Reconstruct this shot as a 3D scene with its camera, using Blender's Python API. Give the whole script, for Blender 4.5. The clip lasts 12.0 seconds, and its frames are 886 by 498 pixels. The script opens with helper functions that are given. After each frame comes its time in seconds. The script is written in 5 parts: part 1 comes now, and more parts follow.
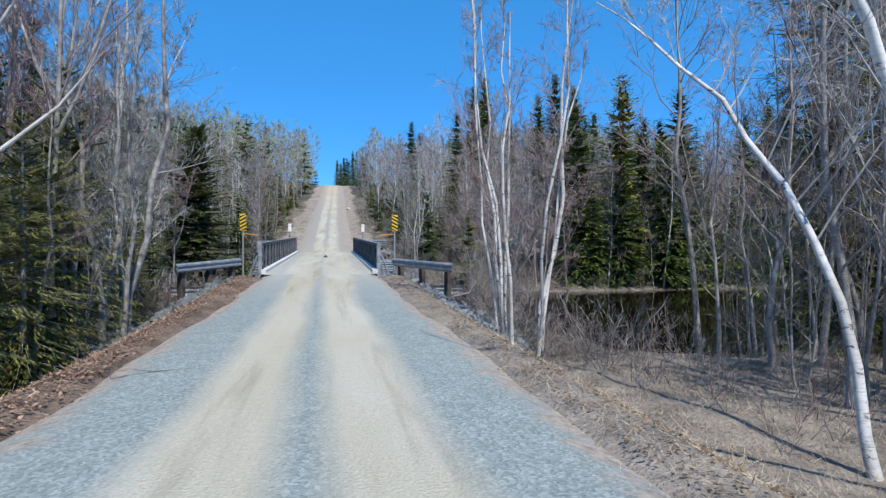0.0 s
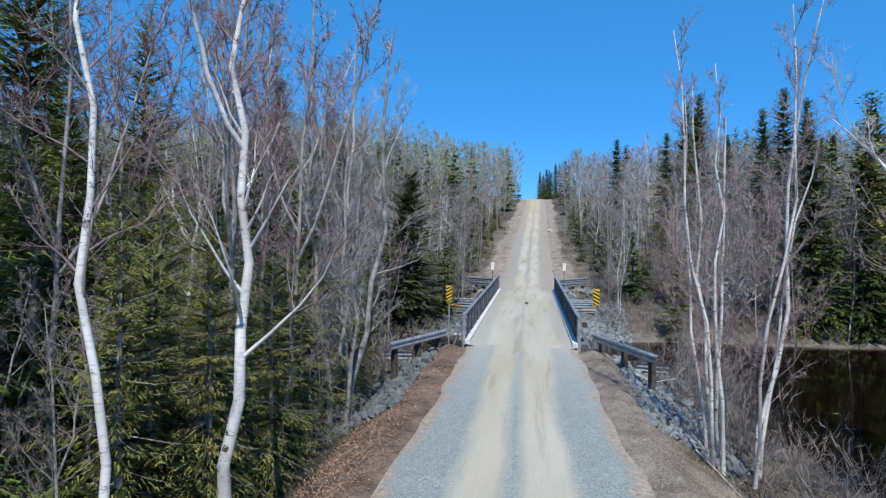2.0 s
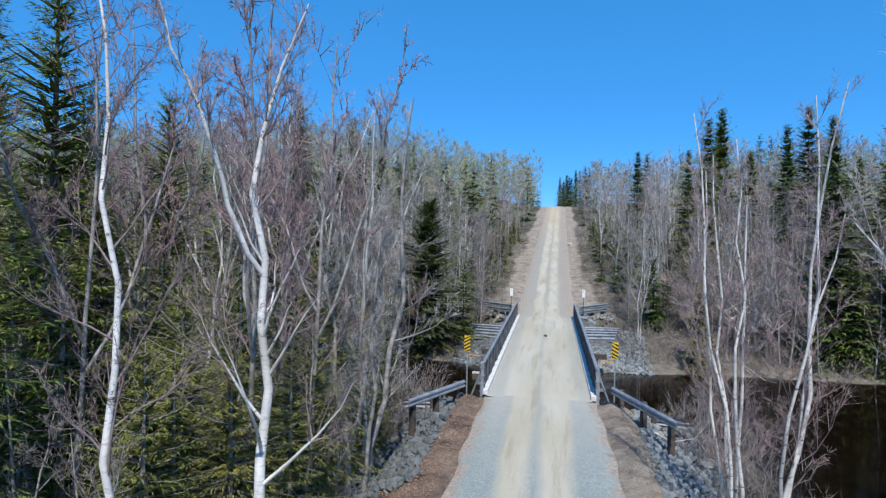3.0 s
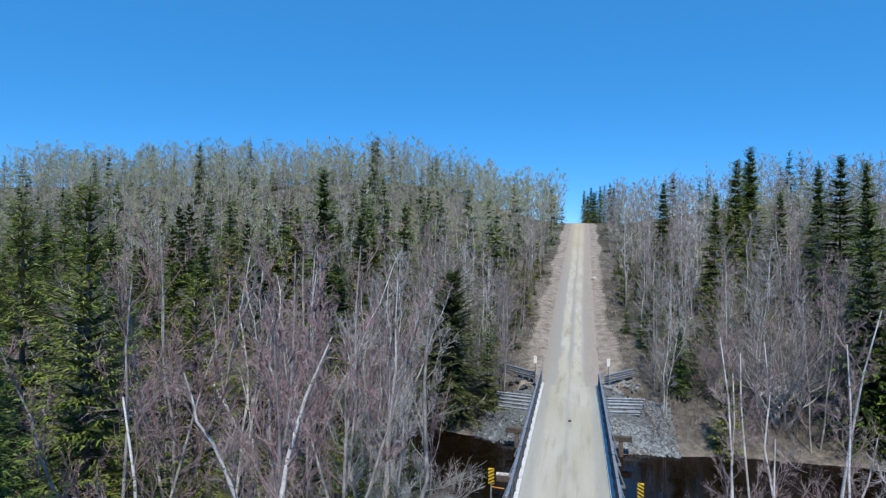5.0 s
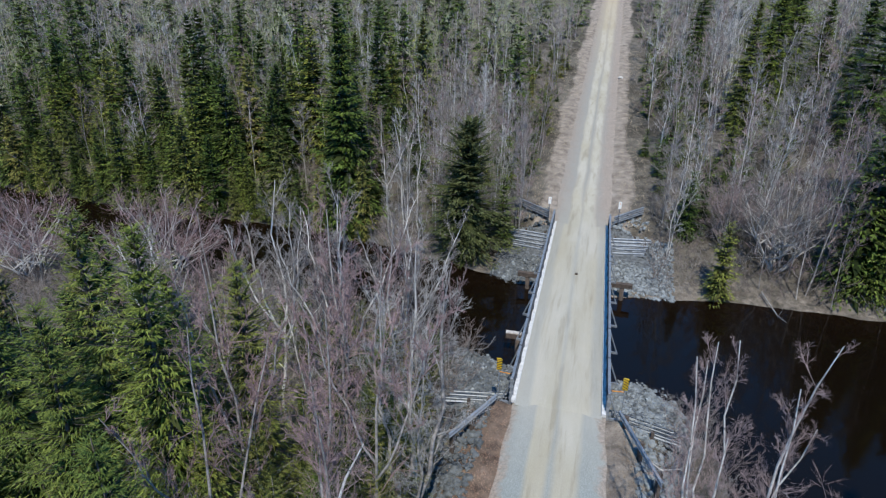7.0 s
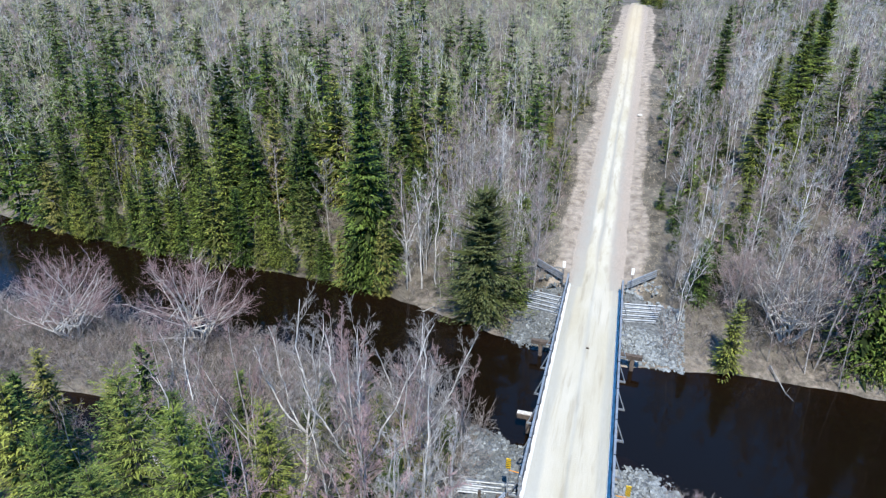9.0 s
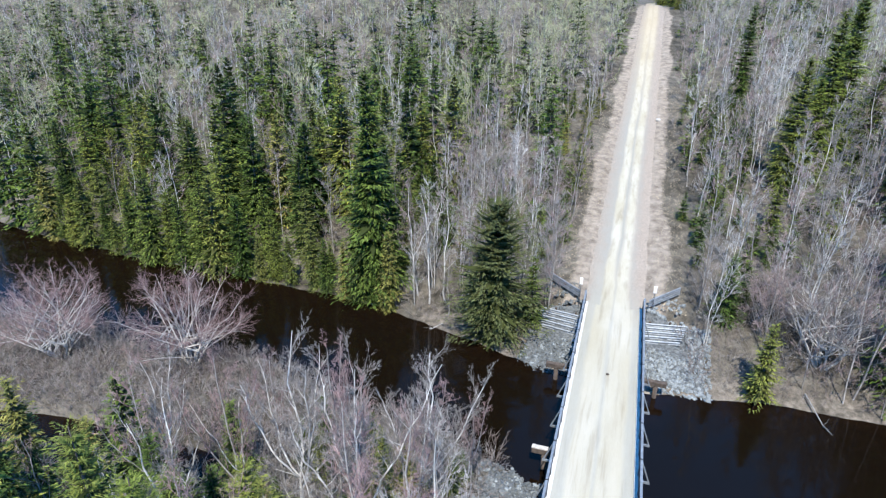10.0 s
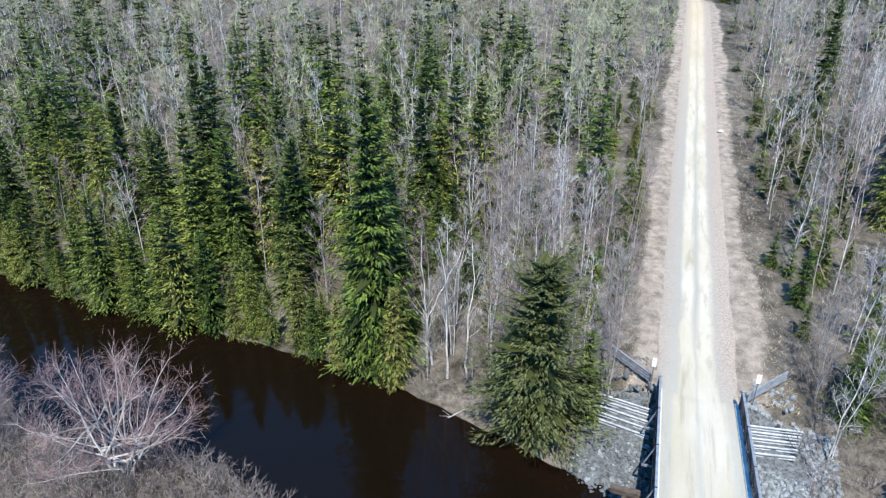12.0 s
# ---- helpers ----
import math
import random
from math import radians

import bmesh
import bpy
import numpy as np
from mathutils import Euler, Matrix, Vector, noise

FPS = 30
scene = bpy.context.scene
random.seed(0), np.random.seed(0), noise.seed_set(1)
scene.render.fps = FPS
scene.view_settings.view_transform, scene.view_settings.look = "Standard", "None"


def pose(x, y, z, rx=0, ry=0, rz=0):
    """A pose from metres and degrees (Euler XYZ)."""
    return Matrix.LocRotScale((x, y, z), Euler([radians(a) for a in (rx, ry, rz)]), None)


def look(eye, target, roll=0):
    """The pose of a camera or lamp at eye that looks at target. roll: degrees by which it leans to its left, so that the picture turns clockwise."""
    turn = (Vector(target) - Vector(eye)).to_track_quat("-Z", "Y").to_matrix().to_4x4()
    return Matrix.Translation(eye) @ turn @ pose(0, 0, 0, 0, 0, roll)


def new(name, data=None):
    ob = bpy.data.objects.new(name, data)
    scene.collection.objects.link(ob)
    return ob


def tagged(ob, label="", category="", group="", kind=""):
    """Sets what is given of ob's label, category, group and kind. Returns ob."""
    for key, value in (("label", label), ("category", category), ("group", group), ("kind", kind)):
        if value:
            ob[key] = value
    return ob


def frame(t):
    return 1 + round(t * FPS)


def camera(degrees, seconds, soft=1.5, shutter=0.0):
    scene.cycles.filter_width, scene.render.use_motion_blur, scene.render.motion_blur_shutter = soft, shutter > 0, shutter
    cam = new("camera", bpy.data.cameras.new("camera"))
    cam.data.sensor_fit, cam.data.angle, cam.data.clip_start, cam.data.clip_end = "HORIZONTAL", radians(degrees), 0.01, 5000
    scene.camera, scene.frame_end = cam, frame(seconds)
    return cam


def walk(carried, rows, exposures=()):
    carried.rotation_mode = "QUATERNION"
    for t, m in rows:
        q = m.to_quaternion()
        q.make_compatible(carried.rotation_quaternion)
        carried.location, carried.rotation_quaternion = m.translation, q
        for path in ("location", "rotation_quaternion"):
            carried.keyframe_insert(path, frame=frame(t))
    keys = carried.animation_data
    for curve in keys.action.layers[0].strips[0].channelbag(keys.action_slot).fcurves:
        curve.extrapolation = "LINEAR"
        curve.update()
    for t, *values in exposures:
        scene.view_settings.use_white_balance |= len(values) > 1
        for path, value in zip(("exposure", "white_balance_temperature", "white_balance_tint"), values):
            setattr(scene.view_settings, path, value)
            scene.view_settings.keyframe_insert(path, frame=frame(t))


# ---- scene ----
cam = camera(71.1, 12.0, soft=1.3)
METRES, EYE, TILT, LEAN, TURN = 41.0, 1.6, 0.0, 0.0, -9.5
ROWS = [
    (0.0, 0.0, 0.0, 0.0, -0.0, 0.0, 0.0),
    (0.5, 0.0008, -0.0016, 0.0003, 11.97, 0.14, -0.14),
    (1.0, 0.0011, -0.0036, 0.0196, 15.98, 0.15, -0.6),
    (1.5, 0.0012, -0.0044, 0.0429, 17.3, 0.15, -0.67),
    (2.0, 0.0013, -0.0054, 0.0694, 18.48, 0.12, -0.86),
    (2.5, 0.0018, -0.0056, 0.0927, 19.36, 0.09, -0.99),
    (3.0, 0.002, -0.0069, 0.1208, 20.27, 0.03, -1.04),
    (3.5, 0.0007, -0.0088, 0.1468, 20.88, -0.03, -1.04),
    (5.5, 0.0005, -0.0074, 0.3069, 22.88, -0.34, -0.65),
    (6.0, 0.0012, -0.0074, 0.3554, 23.37, -2.1, -0.61),
    (6.5, 0.0009, -0.0059, 0.3944, 23.87, -14.13, -0.58),
    (6.7, 0.0012, -0.0055, 0.4120, 24.05, -19.45, -0.56),
    (7.1, 0.0020, -0.0045, 0.4480, 24.45, -23.3, -0.53),
    (8.5, 0.0051, 0.001, 0.5734, 25.79, -23.66, -0.45),
    (9.0, 0.0005, 0.0128, 0.582, 26.43, -23.57, -0.45),
    (9.5, -0.0123, 0.0389, 0.5802, 26.87, -23.52, -0.47),
    (10.0, -0.0359, 0.0847, 0.5762, 27.37, -23.52, -0.5),
    (10.5, -0.066, 0.1377, 0.5676, 27.83, -23.48, -0.54),
    (11.0, -0.1096, 0.2136, 0.5575, 28.29, -23.54, -0.55),
    (11.5, -0.1545, 0.2896, 0.5499, 28.65, -23.67, -0.61),
    (12.0, -0.1976, 0.3682, 0.5448, 28.96, -23.85, -0.61),
]
EXPOSURES = [(0.0, 0.12), (1.0, -0.04), (2.0, 0.04), (3.5, 0.10), (5.5, -0.12), (6.7, -0.16), (8.3, 0.58), (12.0, 0.70)]
walk(cam, [(t, pose(0, 0, EYE, TILT, LEAN, TURN) @ pose(METRES * x, METRES * y, METRES * z, 90 + pitch, roll, yaw)) for t, x, y, z, yaw, pitch, roll in ROWS], EXPOSURES)

# ---- light ----
SUN_ELEVATION, SUN_AZIMUTH = radians(56), radians(166)      # azimuth clockwise from +y
world = bpy.data.worlds.new("sky")
scene.world = world
world.use_nodes = True
wn = world.node_tree.nodes
sky = wn.new("ShaderNodeTexSky")
sky.sky_type, sky.sun_disc = "NISHITA", False
sky.sun_elevation, sky.sun_rotation = SUN_ELEVATION, SUN_AZIMUTH
sky.altitude, sky.air_density, sky.dust_density, sky.ozone_density = 2200, 0.65, 0.0, 6.0
deep = wn.new("ShaderNodeHueSaturation")
deep.inputs["Saturation"].default_value = 1.20
deep.inputs["Hue"].default_value = 0.492
world.node_tree.links.new(sky.outputs[0], deep.inputs["Color"])
even = wn.new("ShaderNodeMix")
even.data_type = "RGBA"
even.inputs[0].default_value = 0.5
even.inputs[7].default_value = (0.25, 1.70, 4.45, 1)      # clear spring air, evenly blue
world.node_tree.links.new(deep.outputs[0], even.inputs[6])
world.node_tree.links.new(even.outputs[2], wn["Background"].inputs[0])
wn["Background"].inputs[1].default_value = 0.212
sun = new("sun", bpy.data.lights.new("sun", "SUN"))
sun.data.energy, sun.data.angle, sun.data.color = 5.0, radians(0.53), (1.0, 0.95, 0.87)
to_sun = Vector((math.sin(SUN_AZIMUTH) * math.cos(SUN_ELEVATION), math.cos(SUN_AZIMUTH) * math.cos(SUN_ELEVATION), math.sin(SUN_ELEVATION)))
sun.matrix_world = look(to_sun * 100, (0, 0, 0))


# ---- materials ----
def material(name, rough=0.8, metal=0.0, spec=0.5):
    m = bpy.data.materials.new(name)
    m.use_nodes = True
    b = m.node_tree.nodes["Principled BSDF"]
    b.inputs["Roughness"].default_value, b.inputs["Metallic"].default_value = rough, metal
    b.inputs["Specular IOR Level"].default_value = spec
    return m, m.node_tree, b


def node(nt, kind, **sockets):
    n = nt.nodes.new(kind)
    for k, v in sockets.items():
        n.inputs[k.replace("_", " ")].default_value = v
    return n


def noise_at(nt, scale, detail=4.0, rough=0.55, coords="Object", stretch=None, warp=0.0):
    tc = nt.nodes.new("ShaderNodeTexCoord")
    n = node(nt, "ShaderNodeTexNoise", Scale=scale, Detail=detail, Roughness=rough, Distortion=warp)
    src = tc.outputs[coords]
    if stretch:
        mp = nt.nodes.new("ShaderNodeMapping")
        mp.inputs["Scale"].default_value = stretch
        nt.links.new(src, mp.inputs[0])
        src = mp.outputs[0]
    nt.links.new(src, n.inputs["Vector"])
    return n.outputs["Fac"]


def ramp(nt, fac, *stops):
    r = nt.nodes.new("ShaderNodeValToRGB")
    while len(r.color_ramp.elements) < len(stops):
        r.color_ramp.elements.new(0.5)
    for e, (p, c) in zip(r.color_ramp.elements, stops):
        e.position, e.color = p, (*c, 1) if len(c) == 3 else c
    nt.links.new(fac, r.inputs[0])
    return r.outputs[0]


def mix(nt, fac, a, b, kind="MIX"):
    m = nt.nodes.new("ShaderNodeMix")
    m.data_type, m.blend_type = "RGBA", kind
    for sock, v in ((m.inputs[0], fac), (m.inputs[6], a), (m.inputs[7], b)):
        if isinstance(v, (int, float)):
            sock.default_value = v
        elif isinstance(v, tuple):
            sock.default_value = (*v, 1) if len(v) == 3 else v
        else:
            nt.links.new(v, sock)
    return m.outputs[2]


def calc(nt, op, a, b=0.0, c=0.0):
    m = nt.nodes.new("ShaderNodeMath")
    m.operation = op
    for sock, v in zip(m.inputs, (a, b, c)):
        if isinstance(v, (int, float)):
            sock.default_value = v
        else:
            nt.links.new(v, sock)
    return m.outputs[0]


def bump(nt, bsdf, height, strength=0.5, distance=0.05):
    b = node(nt, "ShaderNodeBump", Strength=strength, Distance=distance)
    nt.links.new(height, b.inputs["Height"])
    nt.links.new(b.outputs[0], bsdf.inputs["Normal"])


def plain(name, dark, light, scale=6.0, rough=0.7, metal=0.0, relief=0.3, per_object=0.0, fine=40.0, distance=0.02):
    """Two tones mingled by coarse and fine noise, with a fine relief."""
    m, nt, b = material(name, rough, metal)
    coarse, small = noise_at(nt, scale), noise_at(nt, fine, 3.0)
    f = calc(nt, "ADD", calc(nt, "MULTIPLY", coarse, 0.6), calc(nt, "MULTIPLY", small, 0.4))
    col = ramp(nt, f, (0.36, dark), (0.64, light))
    if per_object:
        oi = nt.nodes.new("ShaderNodeObjectInfo")
        k = calc(nt, "MULTIPLY_ADD", oi.outputs["Random"], 2 * per_object, 1 - per_object)
        hsv = node(nt, "ShaderNodeHueSaturation")
        nt.links.new(k, hsv.inputs["Value"])
        nt.links.new(col, hsv.inputs["Color"])
        col = hsv.outputs[0]
    nt.links.new(col, b.inputs["Base Color"])
    if relief:
        bump(nt, b, f, relief, distance)
    return m


def foliage(name, dark, light, rough=0.6, by_object=0.38):
    """Leaves or needles: a tone per island, a shift per object, a little light through."""
    m, nt, b = material(name, rough, 0.0, 0.12)
    geo, oi = nt.nodes.new("ShaderNodeNewGeometry"), nt.nodes.new("ShaderNodeObjectInfo")
    f = calc(nt, "ADD", calc(nt, "MULTIPLY", geo.outputs["Random Per Island"], 0.55), calc(nt, "MULTIPLY", noise_at(nt, 0.5, 2.0), 0.45))
    col = ramp(nt, f, (0.15, dark), (0.8, light))
    hsv = node(nt, "ShaderNodeHueSaturation")
    nt.links.new(calc(nt, "MULTIPLY_ADD", oi.outputs["Random"], 2 * by_object, 1 - by_object), hsv.inputs["Value"])
    nt.links.new(calc(nt, "MULTIPLY_ADD", oi.outputs["Random"], -0.07, 0.53), hsv.inputs["Hue"])
    nt.links.new(col, hsv.inputs["Color"])
    nt.links.new(hsv.outputs[0], b.inputs["Base Color"])
    tr = nt.nodes.new("ShaderNodeBsdfTranslucent")
    nt.links.new(hsv.outputs[0], tr.inputs["Color"])
    ms = node(nt, "ShaderNodeMixShader", Fac=0.28)
    nt.links.new(b.outputs[0], ms.inputs[1])
    nt.links.new(tr.outputs[0], ms.inputs[2])
    nt.links.new(ms.outputs[0], nt.nodes["Material Output"].inputs[0])
    return m


def birch_bark():
    """White papery bark with dark scars, grey patches and fine cross lines."""
    m, nt, b = material("birch_bark", 0.7)
    lines, scars, patch = noise_at(nt, 5.0, 5.0, 0.7, stretch=(1.0, 1.0, 6.0)), noise_at(nt, 2.6, 5.0, 0.75, stretch=(1.4, 1.4, 2.6), warp=0.6), noise_at(nt, 0.9, 3.0)
    col = ramp(nt, patch, (0.35, (0.40, 0.385, 0.365)), (0.6, (0.72, 0.71, 0.69)))
    col = mix(nt, 0.55, col, ramp(nt, lines, (0.36, (0.45, 0.43, 0.41)), (0.48, (1.0, 1.0, 1.0))), "MULTIPLY")
    col = mix(nt, 1.0, col, ramp(nt, scars, (0.36, (0.10, 0.09, 0.085)), (0.43, (1.0, 1.0, 1.0))), "MULTIPLY")
    nt.links.new(col, b.inputs["Base Color"])
    bump(nt, b, scars, 0.5, 0.012)
    return m


def ground_material():
    """Leaf litter, dry grass and dark humus, in patches."""
    m, nt, b = material("forest_floor", 0.95, 0.0, 0.2)
    big, mid, small = noise_at(nt, 0.12, 4.0), noise_at(nt, 1.1, 5.0, 0.65), noise_at(nt, 14.0, 4.0, 0.7)
    litter = ramp(nt, mid, (0.30, (0.034, 0.032, 0.026)), (0.48, (0.086, 0.080, 0.066)), (0.62, (0.145, 0.134, 0.112)), (0.78, (0.225, 0.212, 0.178)))
    dry = ramp(nt, mid, (0.3, (0.10, 0.092, 0.078)), (0.7, (0.25, 0.235, 0.205)))
    col = mix(nt, ramp(nt, big, (0.42, (0, 0, 0)), (0.58, (1, 1, 1))), litter, dry)
    col = mix(nt, 0.75, col, ramp(nt, small, (0.3, (0.35, 0.33, 0.31)), (0.7, (1.25, 1.2, 1.15))), "MULTIPLY")
    # pale dry grass on the banks, reddish leaves on the west verge
    for name, dark, light in (("dry_cover", (0.17, 0.146, 0.125), (0.44, 0.39, 0.335)), ("leaf_cover", (0.075, 0.055, 0.044), (0.34, 0.26, 0.205))):
        at = nt.nodes.new("ShaderNodeAttribute")
        at.attribute_name = name
        ragged = calc(nt, "ADD", at.outputs["Fac"], calc(nt, "MULTIPLY", calc(nt, "SUBTRACT", noise_at(nt, 1.7, 5.0, 0.7), 0.5), 1.1))
        k = nt.nodes.new("ShaderNodeMapRange")
        nt.links.new(ragged, k.inputs[0])
        k.inputs[1].default_value, k.inputs[2].default_value = 0.28, 0.72
        col = mix(nt, k.outputs[0], col, mix(nt, 0.6, ramp(nt, mid, (0.3, dark), (0.7, light)), ramp(nt, small, (0.3, (0.5, 0.48, 0.46)), (0.7, (1.3, 1.28, 1.25))), "MULTIPLY"))
    # silty black river bed, graded by depth to paint in the absorbed light
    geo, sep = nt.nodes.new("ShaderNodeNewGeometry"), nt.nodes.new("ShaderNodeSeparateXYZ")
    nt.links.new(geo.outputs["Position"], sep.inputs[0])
    depth_shade = nt.nodes.new("ShaderNodeMapRange")
    nt.links.new(sep.outputs[2], depth_shade.inputs[0])
    depth_shade.inputs[1].default_value, depth_shade.inputs[2].default_value = -1.72, -2.35
    col = mix(nt, depth_shade.outputs[0], col, (0.006, 0.005, 0.004))
    nt.links.new(col, b.inputs["Base Color"])
    bump(nt, b, calc(nt, "ADD", small, mid), 0.9, 0.12)
    return m


def road_material():
    """Crushed grey stone with pale dusty wheel tracks; across in U (metres from the middle), along in V."""
    m, nt, b = material("gravel_road", 0.95, 0.0, 0.2)
    uv = nt.nodes.new("ShaderNodeUVMap")
    sep = nt.nodes.new("ShaderNodeSeparateXYZ")
    nt.links.new(uv.outputs[0], sep.inputs[0])
    u, v = sep.outputs[0], sep.outputs[1]
    wob = calc(nt, "MULTIPLY", calc(nt, "SUBTRACT", noise_at(nt, 0.25, 3.0, stretch=(1, 0.35, 1)), 0.5), 0.85)
    uu = calc(nt, "ADD", u, wob)

    def track(at, wide):
        d = calc(nt, "ABSOLUTE", calc(nt, "SUBTRACT", uu, at))
        k = calc(nt, "SUBTRACT", 1.0, calc(nt, "DIVIDE", d, wide))
        k.node.use_clamp = True
        return k
    dust = calc(nt, "MAXIMUM", track(-0.80, 0.80), track(0.75, 0.88))
    patch = noise_at(nt, 0.5, 4.0, 0.6, stretch=(1, 0.25, 1))
    dust = calc(nt, "MULTIPLY", dust, calc(nt, "MULTIPLY_ADD", patch, 2.7, 0.0))
    by_bridge = nt.nodes.new("ShaderNodeMapRange")
    nt.links.new(calc(nt, "ABSOLUTE", calc(nt, "SUBTRACT", v, 37.3)), by_bridge.inputs[0])
    by_bridge.inputs[1].default_value, by_bridge.inputs[2].default_value = 22.0, 11.5
    far = nt.nodes.new("ShaderNodeMapRange")
    nt.links.new(v, far.inputs[0])
    far.inputs[1].default_value, far.inputs[2].default_value = 62.0, 130.0
    dust = calc(nt, "ADD", dust, calc(nt, "MULTIPLY", by_bridge.outputs[0], 0.40))
    dust = calc(nt, "ADD", dust, calc(nt, "MULTIPLY", far.outputs[0], 0.12))
    fac = ramp(nt, dust, (0.12, (0, 0, 0)), (0.80, (1, 1, 1)))
    stone = node(nt, "ShaderNodeTexVoronoi", Scale=36.0)
    tc = nt.nodes.new("ShaderNodeTexCoord")
    nt.links.new(tc.outputs["Object"], stone.inputs["Vector"])
    fine = noise_at(nt, 30.0, 5.0, 0.7)
    grey = ramp(nt, stone.outputs["Color"], (0.0, (0.155, 0.188, 0.186)), (0.5, (0.235, 0.275, 0.272)), (1.0, (0.36, 0.405, 0.40)))
    grey = mix(nt, 0.5, grey, ramp(nt, noise_at(nt, 2.2, 6.0, 0.7), (0.3, (0.78, 0.78, 0.78)), (0.7, (1.14, 1.14, 1.14))), "MULTIPLY")
    pale = ramp(nt, noise_at(nt, 0.35, 4.0, stretch=(1, 0.3, 1)), (0.35, (0.40, 0.372, 0.29)), (0.6, (0.475, 0.455, 0.39)))
    pale = mix(nt, 0.45, pale, ramp(nt, fine, (0.3, (0.55, 0.55, 0.55)), (0.7, (1.15, 1.15, 1.15))), "MULTIPLY")
    # lengthwise streaks that tyres leave
    streak = noise_at(nt, 2.4, 5.0, 0.65, stretch=(1.0, 0.06, 1.0))
    pale = mix(nt, 0.55, pale, ramp(nt, streak, (0.34, (0.66, 0.64, 0.60)), (0.47, (1.0, 1.0, 1.0)), (0.7, (1.1, 1.1, 1.1))), "MULTIPLY")
    beyond = nt.nodes.new("ShaderNodeMapRange")
    nt.links.new(v, beyond.inputs[0])
    beyond.inputs[1].default_value, beyond.inputs[2].default_value = 46.0, 54.0
    grey = mix(nt, calc(nt, "MULTIPLY", by_bridge.outputs[0], 0.5), grey, (0.34, 0.335, 0.32))
    grey = mix(nt, calc(nt, "MULTIPLY", beyond.outputs[0], 0.75), grey, (0.305, 0.285, 0.25))
    col = mix(nt, fac, grey, pale)
    climb = nt.nodes.new("ShaderNodeMapRange")
    nt.links.new(v, climb.inputs[0])
    climb.inputs[1].default_value, climb.inputs[2].default_value = 90.0, 150.0
    col = mix(nt, calc(nt, "MULTIPLY", climb.outputs[0], 0.65), col, (0.42, 0.345, 0.235))
    # leaves and soil creep in from the edges
    frayed = calc(nt, "ADD", calc(nt, "ABSOLUTE", u), calc(nt, "MULTIPLY", calc(nt, "SUBTRACT", noise_at(nt, 1.3, 5.0, 0.65), 0.5), 1.9))
    edge = nt.nodes.new("ShaderNodeMapRange")
    nt.links.new(frayed, edge.inputs[0])
    edge.inputs[1].default_value, edge.inputs[2].default_value = 2.45, 2.8
    worn = nt.nodes.new("ShaderNodeMapRange")
    nt.links.new(calc(nt, "ADD", frayed, calc(nt, "MULTIPLY", u, 0.22)), worn.inputs[0])
    worn.inputs[1].default_value, worn.inputs[2].default_value = 1.15, 2.6
    soil = ramp(nt, noise_at(nt, 9.0, 5.0, 0.7), (0.3, (0.17, 0.145, 0.125)), (0.7, (0.44, 0.385, 0.33)))
    side = calc(nt, "ADD", calc(nt, "MULTIPLY", edge.outputs[0], calc(nt, "SUBTRACT", 1.0, beyond.outputs[0])), calc(nt, "MULTIPLY", worn.outputs[0], beyond.outputs[0]))
    col = mix(nt, side, col, soil)
    nt.links.new(col, b.inputs["Base Color"])
    bump(nt, b, calc(nt, "ADD", stone.outputs["Distance"], fine), 0.6, 0.02)
    return m


def deck_material():
    """Dusty pale deck with faint lengthwise streaks and blotches left by tyres."""
    m, nt, b = material("dusty_deck", 0.95, 0.0, 0.2)
    streak, blot, fine = noise_at(nt, 3.0, 5.0, 0.6, stretch=(1.0, 0.07, 1.0), warp=0.0), noise_at(nt, 0.9, 5.0, 0.65), noise_at(nt, 26.0, 4.0, 0.7)
    col = ramp(nt, streak, (0.33, (0.30, 0.275, 0.225)), (0.47, (0.42, 0.40, 0.35)), (0.62, (0.54, 0.525, 0.485)))
    col = mix(nt, 0.6, col, ramp(nt, blot, (0.34, (0.72, 0.70, 0.66)), (0.5, (1.0, 1.0, 1.0)), (0.66, (1.08, 1.07, 1.05))), "MULTIPLY")
    col = mix(nt, 0.35, col, ramp(nt, fine, (0.3, (0.7, 0.7, 0.7)), (0.7, (1.12, 1.12, 1.12))), "MULTIPLY")
    nt.links.new(col, b.inputs["Base Color"])
    bump(nt, b, fine, 0.4, 0.01)
    return m


def water_material():
    m, nt, b = material("dark_river_water", 0.04, 0.0, 0.4)
    b.inputs["Base Color"].default_value = (0.006, 0.004, 0.0025, 1)
    b.inputs["IOR"].default_value = 1.33
    lw = node(nt, "ShaderNodeBsdfTransparent")
    lw.inputs[0].default_value = (0.72, 0.40, 0.15, 1)
    ms = node(nt, "ShaderNodeMixShader", Fac=0.15)
    nt.links.new(b.outputs[0], ms.inputs[1])
    nt.links.new(lw.outputs[0], ms.inputs[2])
    nt.links.new(ms.outputs[0], nt.nodes["Material Output"].inputs[0])
    bump(nt, b, noise_at(nt, 1.6, 3.0, stretch=(1, 2.0, 1)), 0.06, 0.05)
    return m


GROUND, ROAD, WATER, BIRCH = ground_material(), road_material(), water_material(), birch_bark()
GREY_BARK = plain("grey_bark", (0.12, 0.112, 0.106), (0.42, 0.40, 0.385), 5.0, 0.9, 0, 0.6, 0.2)
DARK_BARK = plain("spruce_bark", (0.05, 0.04, 0.035), (0.16, 0.13, 0.11), 6.0, 0.9, 0, 0.6)
TWIG = plain("bare_twigs", (0.105, 0.094, 0.088), (0.34, 0.315, 0.30), 2.0, 0.85, 0, 0, 0.25)
RED_TWIG = plain("reddish_twigs", (0.12, 0.086, 0.083), (0.36, 0.28, 0.272), 2.0, 0.85, 0, 0, 0.2)
